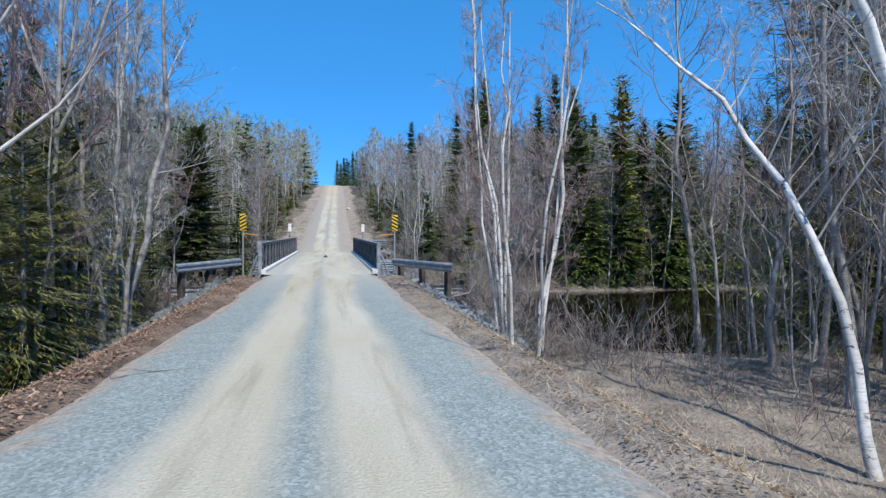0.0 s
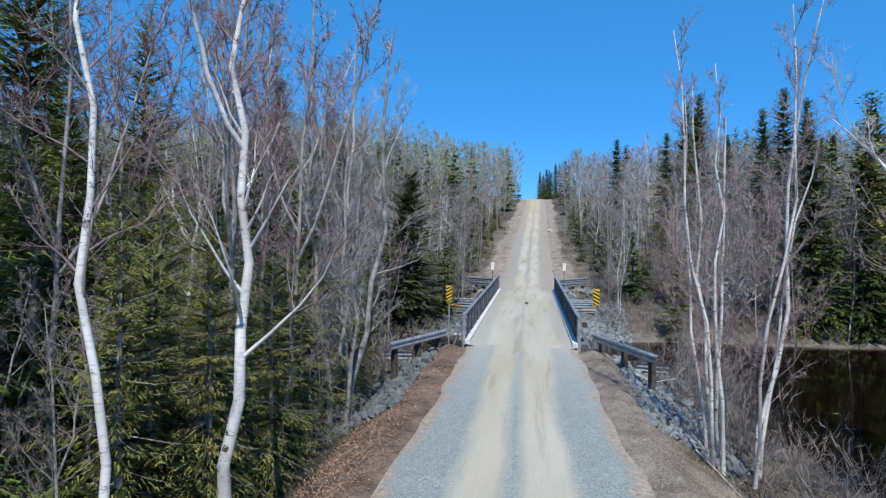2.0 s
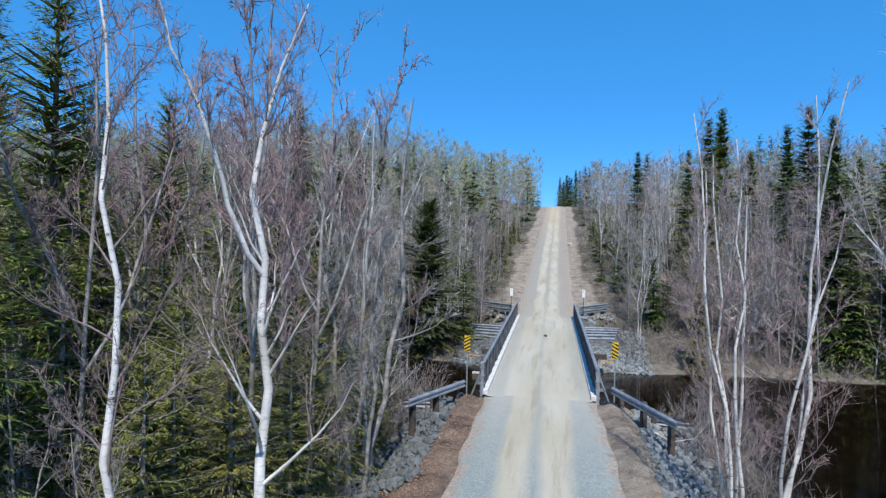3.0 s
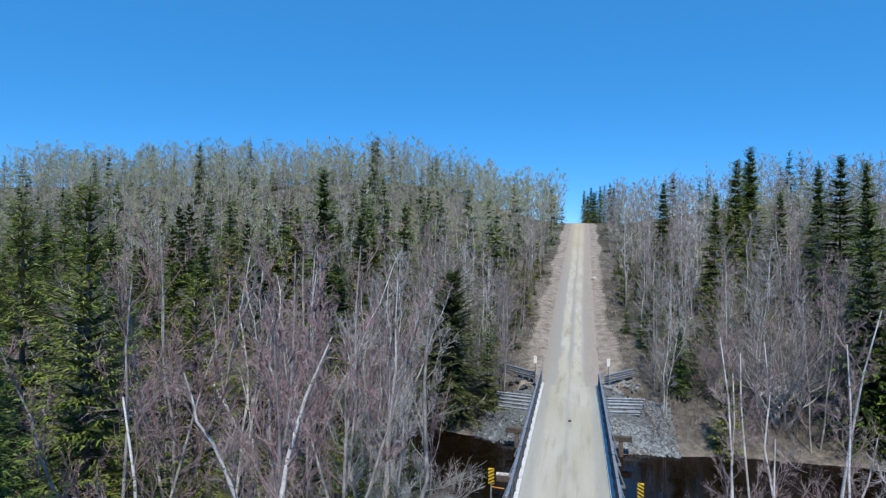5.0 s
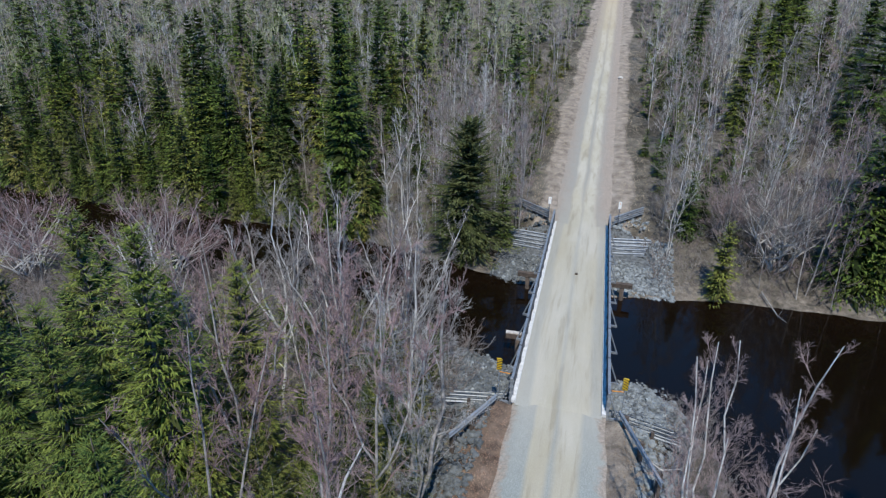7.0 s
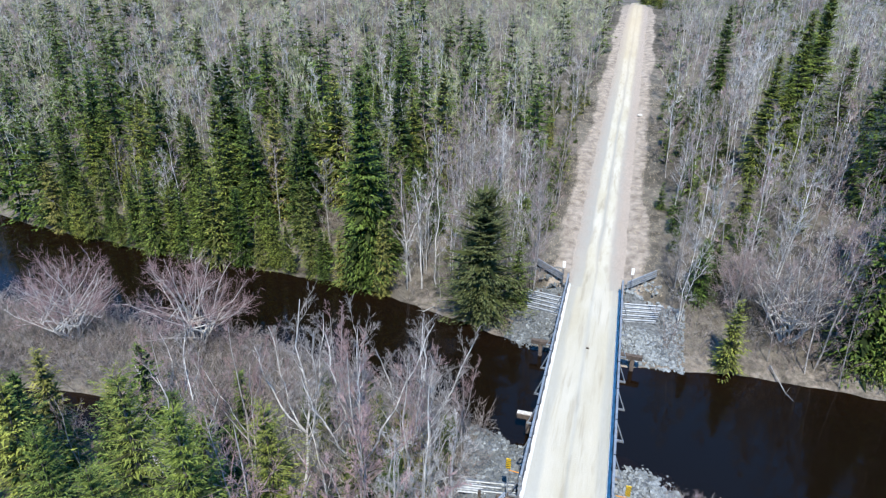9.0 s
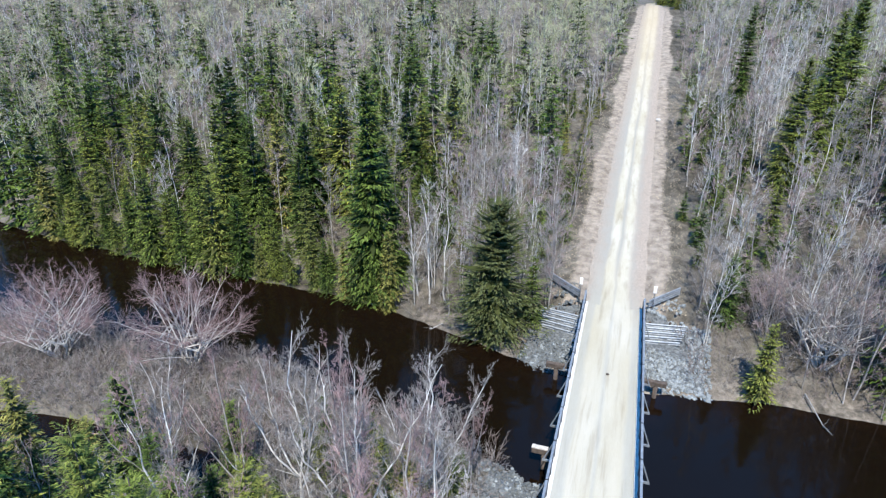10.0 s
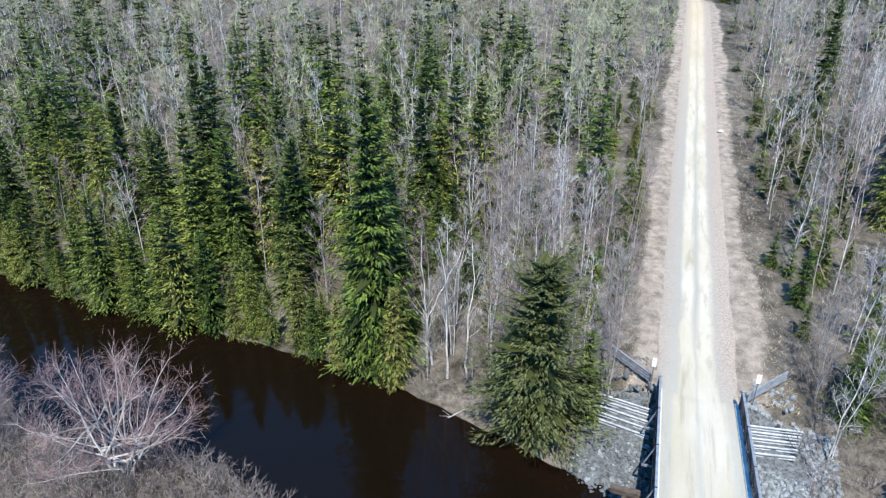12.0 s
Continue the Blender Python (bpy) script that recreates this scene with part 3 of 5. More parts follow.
# end walls under the deck ends, which hold the fill
for name, y in (("abutment_south", Y0 - 0.15), ("abutment_north", Y1 + 0.2)):
    bm = box((4.6, 0.3, 1.5), ((left_x(y) + right_x(y)) / 2, y, deck_z(y) - 0.95), None, 0.02)
    tagged(part(name, bm, TIMBER), "dark timber wall behind the deck end", "abutment", kind="structure")


def wing_wall(label, at, x_out, count, y, y_out, back):
    """Guardrails laid one below the other down the bank, each a step nearer the water."""
    w = thing("wing_wall", label, "retaining wall", group="wing walls of the bridge")
    for i in range(count):
        xo = x_out - math.copysign(0.12 * i, x_out - at)
        ya, yb = y - back * 0.40 * i, y_out - back * 0.40 * i
        za, zb = float(height(at, ya)) + 0.16, float(height(xo, yb)) + 0.16
        z = max(za, zb)
        flip = (x_out > at) == (back > 0)
        a, b2 = ((at, ya, z), (xo, yb, z)) if flip else ((xo, yb, z), (at, ya, z))
        part("rail", w_beam(a, b2), STEEL, w)
    for k in (0.12, 0.6):
        x, yy = at + (x_out - at) * k, y + (y_out - y) * k + back * 0.12
        part("post", box((0.15, 0.12, 1.3), (x, yy, float(height(x, yy)) - 0.25)), TIMBER, w)
    return w


wing_wall("galvanised guardrails laid down the far bank as a wing wall", -3.5, -6.85, 5, 48.3, 48.9, 1)
wing_wall("galvanised guardrails laid down the far bank as a wing wall", 1.4, 4.55, 5, 48.6, 49.1, 1)
wing_wall("galvanised guardrails laid along the near bank as a wing wall", -3.4, -6.45, 3, 25.9, 25.4, -1)
wing_wall("galvanised guardrails laid along the near bank as a wing wall", 1.9, 5.0, 3, 25.9, 25.0, -1)


def guardrail(label, pts, rails, posts, drop):
    g = thing("guardrail", label, "guardrail", group="approach guardrails")
    a, b2 = Vector(pts[0]), Vector(pts[1])
    for dz in rails:
        part("rail", w_beam(a + Vector((0, 0, dz)), b2 + Vector((0, 0, dz))), STEEL, g)
    run = (b2 - a).normalized()
    side = Vector((run.y, -run.x, 0))
    for k in posts:
        p = a + (b2 - a) * k - side * 0.12
        part("post", box((0.18, 0.2, drop), (p.x, p.y, p.z + 0.14 - drop / 2), Matrix.Rotation(math.atan2(run.y, run.x), 4, "Z"), 0.012), TIMBER, g, "dark square timber post")
    return g


guardrail("short galvanised guardrail on dark timber posts beside the road", ((-5.3, 21.5, 0.95), (-3.75, 24.7, 1.10)), (0.0,), (0.12, 0.52, 0.9), 1.7)
guardrail("short galvanised guardrail on dark timber posts beside the road", ((2.15, 25.1, 1.08), (3.85, 20.9, 0.95)), (0.0,), (0.1, 0.48, 0.88), 1.7)
guardrail("galvanised guardrail flaring from the bridge end", ((-6.9, 52.6, 1.75), (-3.75, 49.6, 1.75)), (0.0, 0.36), (0.15, 0.5, 0.85), 1.3)
guardrail("galvanised guardrail flaring from the bridge end", ((1.5, 49.6, 1.75), (3.9, 52.6, 1.85)), (0.0, 0.36), (0.15, 0.5, 0.85), 1.3)


def marker_sign(x, y, lean):
    s = thing("marker_sign", "yellow and black striped hazard marker at the bridge end", "road sign", (x, y, 0), group="hazard markers")
    w, h, z0 = 0.25, 0.66, 2.32
    board = part("board", box((w, 0.02, h), (0, 0, z0 + h / 2), None, 0.004), YELLOW, s, "yellow reflective board")
    for i in range(5):
        bm = bmesh.new()
        zc, t, rise = z0 - 0.02 + i * 0.145, 0.072, 0.14 * lean
        pts = [(-w / 2, zc - rise / 2), (w / 2, zc + rise / 2), (w / 2, zc + t + rise / 2), (-w / 2, zc + t - rise / 2)]
        pts = [(px, min(max(pz, z0 + 0.005), z0 + h - 0.005)) for px, pz in pts]
        f = bm.faces.new([bm.verts.new((px, -0.013, pz)) for px, pz in pts])
        e = bmesh.ops.extrude_face_region(bm, geom=[f])
        bmesh.ops.translate(bm, verts=[v for v in e["geom"] if isinstance(v, bmesh.types.BMVert)], vec=(0, -0.004, 0))
        bmesh.ops.recalc_face_normals(bm, faces=bm.faces)
        part("stripe", bm, BLACK, board, "black slanted stripe")
    part("stem", box((0.05, 0.05, 1.9), (0, 0.04, 1.35)), STEEL, s)
    bm = bmesh.new()
    beam(bm, (0, 0.04, 2.20), (lean * 0.55, 0.04, 2.16), 0.03, 0.032)
    part("bracket", bm, ORANGE, s, "orange bracket arm")
    return s


marker_sign(-3.72, 25.25, 1)
marker_sign(2.22, 25.15, -1)


def marker_post(x, y):
    z = float(height(x, y))
    p = thing("marker_post", "tall dark stake with a white marker plate at the bridge end", "marker post", (x, y, z), group="marker posts")
    part("stake", box((0.05, 0.05, 2.98 - z), (0, 0, (2.98 - z) / 2 - 0.01), None, 0.008), DULL_STEEL, p)
    part("plate", box((0.24, 0.03, 0.60), (0, -0.01, 3.26 - z), None, 0.008), WHITE, p, "white marker plate")
    part("reflector", box((0.06, 0.012, 0.08), (0, -0.034, 3.40 - z), None, 0.003), ORANGE, p, "small orange reflector")
    return p


marker_post(-3.78, 49.3)
marker_post(1.85, 49.6)


def boulder(x, y, z, size, mat, label, category):
    bm = bmesh.new()
    bmesh.ops.create_icosphere(bm, subdivisions=2, radius=0.5)
    r = np.random.default_rng(9)
    for v in bm.verts:
        v.co = Vector((v.co.x * 1.2, v.co.y, v.co.z * 0.7)) * (1 + r.normal(0, 0.05))
    ob = part("boulder" if size > 0.4 else "stone", bm, mat, None)
    ob.matrix_basis = Matrix.LocRotScale((x, y, z + 0.15 * size), None, (size,) * 3)
    return tagged(ob, label, category)


boulder(1.3, 94.4, float(height(1.3, 94.4)), 0.65, PALE_WOOD, "pale boulder lying beside the climbing road", "rock")
boulder(-0.85, 40.05, deck_z(40.05) + 0.06, 0.2, TIMBER, "small dark stone lying on the bridge deck", "rock")


# ---- trees ----
class Growth:
    """Gathers tubes and leaf blades as corners and four-cornered faces, in slots."""

    def __init__(self):
        self.v, self.q, self.n = {}, {}, {}

    def put(self, slot, v, q):
        n = self.n.get(slot, 0)
        self.v.setdefault(slot, []).append(v)
        self.q.setdefault(slot, []).append(q + n)
        self.n[slot] = n + len(v)

    def tube(self, slot, pts, radii, sides):
        pts, radii = np.asarray(pts, float), np.asarray(radii, float)
        d = np.gradient(pts, axis=0)
        d /= np.linalg.norm(d, axis=1)[:, None] + 1e-9
        ref = np.array([1.0, 0.13, 0.0]) if abs(d[0][2]) > 0.7 else np.array([0.0, 0.1, 1.0])
        a = np.cross(d, ref)
        a /= np.linalg.norm(a, axis=1)[:, None] + 1e-9
        b = np.cross(d, a)
        ang = np.arange(sides) * 2 * np.pi / sides
        ring = a[:, None, :] * np.cos(ang)[None, :, None] + b[:, None, :] * np.sin(ang)[None, :, None]
        v = (pts[:, None, :] + ring * radii[:, None, None]).reshape(-1, 3)
        i, j = np.meshgrid(np.arange(len(pts) - 1), np.arange(sides), indexing="ij")
        i, j = i.ravel(), j.ravel()
        k = (j + 1) % sides
        self.put(slot, v, np.stack([i * sides + j, i * sides + k, (i + 1) * sides + k, (i + 1) * sides + j], 1))

    def blades(self, slot, base, way, across, long, wide):
        """Tapering sprays: arrays of feet, directions, cross directions, lengths and widths."""
        m = base + way * (long * 0.12)[:, None]
        tip = base + way * long[:, None]
        v = np.stack([m - across * wide[:, None] / 2, m + across * wide[:, None] / 2, tip], 1).reshape(-1, 3)
        i = np.arange(len(v)).reshape(-1, 3)
        self.put(slot, v, i[:, [0, 1, 2, 2]])

    def mesh(self, slot, name, mats, smooth=True):
        return numpy_mesh(name, np.concatenate(self.v[slot]), np.concatenate(self.q[slot]), mats, None, smooth)


def unit(v):
    return v / (np.linalg.norm(v) + 1e-9)


def grow_branch(g, rng, slot, start, way, long, r0, sides, n=4, rise=0.25, wob=0.12):
    pts, p, w = [start], np.array(start), unit(np.array(way))
    for i in range(n):
        w = unit(w + rng.normal(0, wob, 3) + np.array([0, 0, rise / n]))
        p = p + w * long / n
        pts.append(p)
    pts = np.array(pts)
    g.tube(slot, pts, np.linspace(r0, r0 * 0.12, n + 1), sides)
    return pts, w


def put_shoots(g, rng, shoots, fine, sprigs=3, thick=2.2):
    """The last twigs, each a slim tapering blade with one side shoot."""
    if not shoots:
        return
    p, w, l = (np.array(a) for a in zip(*shoots))
    p2 = p + w * (l * rng.uniform(0.3, 0.6, len(l)))[:, None]
    w2 = w + rng.normal(0, 0.5, w.shape)
    w2 /= np.linalg.norm(w2, axis=1)[:, None]
    p3, w3 = p + w * (l * rng.uniform(0.1, 0.5, len(l)))[:, None], w + rng.normal(0, 0.6, w.shape)
    w3 /= np.linalg.norm(w3, axis=1)[:, None]
    p, w, l = np.concatenate([p, p2, p3][:sprigs]), np.concatenate([w, w2, w3][:sprigs]), np.concatenate([l, l * 0.6, l * 0.7][:sprigs])
    acr = np.cross(w, rng.normal(0, 1, w.shape))
    acr /= np.linalg.norm(acr, axis=1)[:, None] + 1e-9
    g.blades("crown", p, w, acr, l, np.full(len(l), fine * thick))


def bare_tree(seed, h, r0, limbs=14, subs=5, twigs=4, low=0.3, spread=0.33, lean=(0, 0), stems=1, fine=0.006, forked=0.0, sides=6, splay=0.0, bend=1.3, thin=0.022, flat=1.0, crook=1.0, limb=0.42, twist=0.12):
    """A leafless tree: trunk with limbs in one slot, branches and twigs in another."""
    rng, g, shoots = np.random.default_rng(seed), Growth(), []
    for s in range(stems):
        hs = h * (1 if s == 0 else rng.uniform(0.65, 0.98))
        rs = r0 * (1 if s == 0 else rng.uniform(0.6, 0.9))
        turn = 2 * np.pi * (s / max(stems, 1)) + rng.uniform(0, 1)
        foot = np.array([np.cos(turn), np.sin(turn), 0]) * (0.0 if stems == 1 else 0.18 + 0.05 * stems)
        n = 12 if sides > 7 else 9
        t = np.linspace(0, 1, n)
        wob = np.cumsum(rng.normal(0, 0.013 * crook * hs * math.sqrt(12 / n), (n, 2)), 0) * 0.6
        wob -= wob[0]
        out = np.array([np.cos(turn), np.sin(turn)]) * splay * hs * (1 if splay < 0.3 else rng.uniform(0.25, 1.1))
        trunk = np.zeros((n, 3))
        trunk[:, :2] = foot[:2] + wob + np.outer(t ** bend, np.array(lean) * hs) + np.outer(t, out)
        trunk[:, 2] = t * hs - 0.3 * (1 - t)
        radii = rs * (1 - t) ** 0.8 + 0.012 + rs * 0.35 * np.exp(-t * 22)
        if forked and s:
            # a second leader that parts from the first stem
            k0 = min(0.8, forked * rng.uniform(0.85, 1.35))
            base = np.array([np.interp(k0, t, first[:, c]) for c in range(3)])
            hs = h * (1 - k0) * rng.uniform(0.75, 1.05)
            side = np.array([np.cos(turn), np.sin(turn)]) * hs * rng.uniform(0.25, 0.5)
            trunk = np.zeros((n, 3))
            trunk[:, :2] = base[:2] + np.outer(t ** 0.75, side) + wob * (1 - k0)
            trunk[:, 2] = base[2] + t * hs
            radii = np.interp(k0, t, first_r) * 0.62 * (1 - t) ** 0.8 + 0.010
        elif not s:
            first, first_r = trunk, radii
        g.tube("trunk", trunk, radii, sides)
        for i in range(limbs):
            k = low + (0.97 - low) * (i + rng.uniform(0, 0.9)) / limbs
            at = np.array([np.interp(k, t, trunk[:, c]) for c in range(3)])
            az = rng.uniform(0, 2 * np.pi)
            up = rng.uniform(0.45, 1.1) + 0.6 * k
            way = np.array([np.cos(az), np.sin(az), up * flat])
            long = hs * spread * rng.uniform(0.55, 1.15) * (1.15 - 0.8 * k)
            r = max(np.interp(k, t, radii) * limb, 0.010)
            seg = 4 if sides > 7 else 3
            pts, w = grow_branch(g, rng, "trunk" if r > thin else "crown", at, way, long, r, 5 if sides > 7 else 4, seg, 0.5, twist)
            for j in range(subs):
                kk = rng.uniform(0.25, 1.0)
                p = np.array([np.interp(kk * seg, np.arange(seg + 1), pts[:, c]) for c in range(3)])
                sw = unit(pts[-1] - pts[0]) + rng.normal(0, 0.55, 3) + np.array([0, 0, 0.25])
                sl = long * rng.uniform(0.25, 0.55)
                sp, sw = grow_branch(g, rng, "crown", p, sw, sl, max(r * 0.35, fine * 1.3), 3, 2 if sides > 7 else 1, 0.3, 0.16)
                for m in range(twigs):
                    kt = rng.uniform(0.2, 1.0)
                    tp = np.array([np.interp(kt * (len(sp) - 1), np.arange(len(sp)), sp[:, c]) for c in range(3)])
                    tw = unit(sw + rng.normal(0, 0.6, 3) + np.array([0, 0, 0.2]))
                    tl = sl * rng.uniform(0.3, 0.7)
                    shoots.append((tp, tw, tl))
    put_shoots(g, rng, shoots, fine, 3, 1.35)
    return g


def spread_out(rng, way, loose, up=0.0):
    w = way + rng.normal(0, loose, way.shape) + np.array([0, 0, up])
    return w / (np.linalg.norm(w, axis=1)[:, None] + 1e-9)


def twiggy_tree(seed, h, r0, limbs=12, subs=3, twigs=8, low=0.3, wide=2.2, fine=0.022, stems=1, lean=(0, 0), rise=1.0, crook=1.0, tubes=True, splay=0.0):
    """A slender leafless tree seen from afar: limbs that arch out of the stem, each with side branches and a mist of twigs."""
    rng, g = np.random.default_rng(seed), Growth()
    for s in range(stems):
        hs, rs = h * (1 if s == 0 else rng.uniform(0.7, 0.98)), r0 * (1 if s == 0 else rng.uniform(0.6, 0.9))
        turn = 2.4 * s + rng.uniform(0, 1)
        t = np.linspace(0, 1, 7)
        trunk = np.zeros((7, 3))
        trunk[:, :2] = np.cumsum(rng.normal(0, 0.012 * crook * hs, (7, 2)), 0) * t[:, None] ** 0.5 + np.outer(t, np.array(lean) * hs)
        trunk[:, :2] += np.array([np.cos(turn), np.sin(turn)]) * (np.outer(t ** 0.8, np.full(2, splay * hs)) + 0.12 * (stems > 1))
        trunk[:, 2] = t * hs - 0.3 * (1 - t)
        g.tube("trunk", trunk, rs * (1 - t) ** 0.85 + 0.010, 4 if tubes else 3)
        k = low + (0.97 - low) * (np.arange(limbs) + rng.uniform(0, 0.9, limbs)) / limbs
        at = np.stack([np.interp(k, t, trunk[:, c]) for c in range(3)], 1)
        az = 2.4 * np.arange(limbs) + rng.normal(0, 0.4, limbs)
        reach = wide * (0.35 + 0.65 * np.sin(np.pi * np.clip((k - low) / (1 - low), 0, 1) ** 0.8)) * rng.uniform(0.6, 1.15, limbs)
        way = np.stack([np.cos(az), np.sin(az), rise * (0.5 + 0.8 * k) * rng.uniform(0.7, 1.3, limbs)], 1)
        way /= np.linalg.norm(way, axis=1)[:, None]
        mid = at + way * (reach * 0.5)[:, None]
        bent = spread_out(rng, way, 0.15, 0.25)
        end = mid + bent * (reach * 0.65)[:, None]
        r = np.clip(np.interp(k, t, rs * (1 - t) ** 0.85) * 0.5, 0.012, 0.06)
        if tubes:
            for i in range(limbs):
                g.tube("trunk", np.stack([at[i], mid[i], end[i]]), [r[i], r[i] * 0.6, 0.006], 3)
        else:
            acr = spread_out(rng, np.cross(way, np.array([0.3, 0.2, 1.0])), 0.3)
            g.blades("trunk", at, spread_out(rng, end - at, 0.0), acr, np.linalg.norm(end - at, axis=1), r * 2)
        i = np.repeat(np.arange(limbs), subs)
        q = rng.uniform(0.15, 0.9, len(i))[:, None]
        sp = np.where(q < 0.5, at[i] + (mid[i] - at[i]) * q * 2, mid[i] + (end[i] - mid[i]) * (q * 2 - 1))
        sw, sl = spread_out(rng, bent[i], 0.5, 0.15), reach[i] * rng.uniform(0.3, 0.6, len(i))
        g.blades("crown", sp, sw, spread_out(rng, np.cross(sw, rng.normal(0, 1, sw.shape)), 0.0), sl, np.full(len(i), fine * 1.5))
        # twigs on the side branches and at the limbs' ends
        j = np.repeat(np.arange(len(i)), twigs)
        tp = sp[j] + sw[j] * (sl[j] * rng.uniform(0.1, 1.0, len(j)))[:, None]
        far = rng.random(len(j)) < 0.3
        tp[far] = (mid[i[j]] + (end[i[j]] - mid[i[j]]) * rng.uniform(0.2, 1.0, len(j))[:, None])[far]
        tw = spread_out(rng, sw[j], 0.55, 0.30)
        g.blades("crown", tp, tw, spread_out(rng, np.cross(tw, rng.normal(0, 1, tw.shape)), 0.0), rng.uniform(0.35, 1.05, len(j)) * (0.4 + 0.25 * wide), np.full(len(j), fine))
    return g


def dome_bush(seed, wide, tall, limbs=44, subs=7, twigs=6, fine=0.010, r0=0.055):
    """A leafless bush: short stems, limbs that radiate to a rounded outline, finer twigs at the rim."""
    rng, g, shoots = np.random.default_rng(seed), Growth(), []
    stems = []
    for s in range(6):
        az = 1.05 * s + rng.uniform(0, 0.6)
        p = np.array([np.cos(az) * 0.25, np.sin(az) * 0.25, -0.2])
        pts, w = grow_branch(g, rng, "trunk", p, (0.5 * np.cos(az), 0.5 * np.sin(az), 1.0), tall * rng.uniform(0.26, 0.45), r0 * rng.uniform(1.0, 1.5), 6, 3, 0.2, 0.12)
        stems.append(pts)
    for i in range(limbs):
        pts = stems[i % 6]
        start = pts[1] + (pts[3] - pts[1]) * rng.uniform(0, 1)
        az, el = 6.283 * (i * 0.618 % 1.0) + rng.normal(0, 0.2), math.asin(rng.uniform(0.24, 0.99))
        end = np.array([np.cos(az) * np.cos(el) * wide / 2, np.sin(az) * np.cos(el) * wide / 2, 0.25 * tall + 0.75 * tall * np.sin(el)]) * rng.uniform(0.72, 1.0)
        way = end - start
        limb, w = grow_branch(g, rng, "trunk", start, way - np.array([0, 0, 0.12 * np.linalg.norm(way)]), np.linalg.norm(way), r0 * rng.uniform(0.45, 0.8), 4, 5, 0.35, 0.13)
        for j in range(subs):
            k = rng.uniform(1.6, 5.0)
            p = np.array([np.interp(k, np.arange(6), limb[:, c]) for c in range(3)])
            sw = unit(w + rng.normal(0, 0.55, 3) + np.array([0, 0, 0.15]))
            sl = wide * rng.uniform(0.08, 0.17)
            sp, sw = grow_branch(g, rng, "trunk" if j < subs // 2 else "crown", p, sw, sl, 0.014, 3, 2, 0.2, 0.2)
            for m in range(twigs):
                tp = sp[0] + (sp[-1] - sp[0]) * rng.uniform(0.2, 1.0)
                shoots.append((tp, unit(sw + rng.normal(0, 0.6, 3)), sl * rng.uniform(0.35, 0.75)))
    put_shoots(g, rng, shoots, fine, 2, 1.35)
    return g


def conifer(seed, h, rb, whorls=22, arms=6, sprays=7, low=0.06, droop=0.35, size=0.42, shape=0.85, ragged=0.25, slim=0.31):
    """A spruce or fir: straight trunk, whorls of drooping arms, each set with flat sprays of needles, and broad inner
    shelves in the crown-shade colour.
    """
    rng, g = np.random.default_rng(seed), Growth()
    t = np.linspace(0, 1, 8)
    trunk = np.stack([np.cumsum(rng.normal(0, 0.01 * h / 8, 8)), np.cumsum(rng.normal(0, 0.01 * h / 8, 8)), t * h - 0.2 * (1 - t)], 1)
    r0 = 0.011 * h + 0.03
    g.tube("trunk", trunk, r0 * (1 - t) + 0.012, 6)
    up, shelf = np.array([0, 0, 1.0]), []
    for i in range(whorls):
        k = low + (0.985 - low) * (1 - (1 - max(i + rng.uniform(-0.3, 0.3), 0.0) / whorls) ** 1.3)
        at = np.array([np.interp(k, t, trunk[:, c]) for c in range(3)])
        reach = rb * (1 - k) ** shape + 0.06
        if k < low + 0.12:
            reach *= 0.8
        small = 0.45 + 0.55 * min(1.0, reach / rb * 1.3)
        na = arms if k < 0.75 else max(3, arms - 2)
        off = rng.uniform(0, 6.28)
        for j in range(na):
            az = off + 6.283 * j / na + rng.normal(0, 0.25)
            long = reach * rng.uniform(1 - ragged * 1.6, 1 + ragged * 0.7)
            out = np.array([np.cos(az), np.sin(az), 0.0])
            side = np.array([-out[1], out[0], 0.0])
            tilt = 0.75 * k * k - droop * (1 - k)
            m = 5
            s = np.linspace(0, 1, m)
            arm = at + np.outer(s * long, out)
            arm[:, 2] += long * (tilt * s - 0.30 * s * s * (1 - k) + 0.20 * s ** 3) + rng.uniform(-0.6, 0.6) * h / whorls
            if long > 0.9 and size < 0.45:
                g.tube("trunk", arm[[0, 2, 4]], [0.007 * long + 0.008, 0.008, 0.003], 3)
            n = max(3, int(sprays * (0.4 + 0.8 * long / rb)))
            ks = 0.10 + 0.88 * (np.arange(n) + rng.uniform(0.1, 0.9, n)) / n
            base = np.stack([np.interp(ks * (m - 1), np.arange(m), arm[:, c]) for c in range(3)], 1)
            sg = np.where(np.arange(n) % 2 == 0, 1.0, -1.0) * (1 - ks ** 4)
            fan = rng.uniform(0.0, 0.34, n) * (1.15 - ks) * long * np.sign(sg + 1e-6)
            base = base + side[None] * fan[:, None]
            base[:, 2] -= np.abs(fan) * 0.25
            way = out[None] * rng.uniform(0.5, 1.0, n)[:, None] + side[None] * (sg * rng.uniform(0.35, 0.9, n))[:, None]
            way[:, 2] += rng.normal(-0.16 - 1.6 * max(0.0, droop - 0.3), 0.18, n) + tilt * 0.4
            way /= np.linalg.norm(way, axis=1)[:, None]
            acr = np.cross(way, up + rng.normal(0, 0.38, (n, 3)))
            acr /= np.linalg.norm(acr, axis=1)[:, None]
            ln = small * size * rng.uniform(0.65, 1.35, n) * (1.15 - 0.4 * ks)
            g.blades("crown", base, way, acr, ln, ln * rng.uniform(0.8, 1.2, n) * slim)
            # one broad shelf under the sprays, in the darker crown-shade colour
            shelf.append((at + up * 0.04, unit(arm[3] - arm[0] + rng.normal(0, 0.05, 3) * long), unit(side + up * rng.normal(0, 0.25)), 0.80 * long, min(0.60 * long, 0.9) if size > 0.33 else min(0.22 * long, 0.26)))
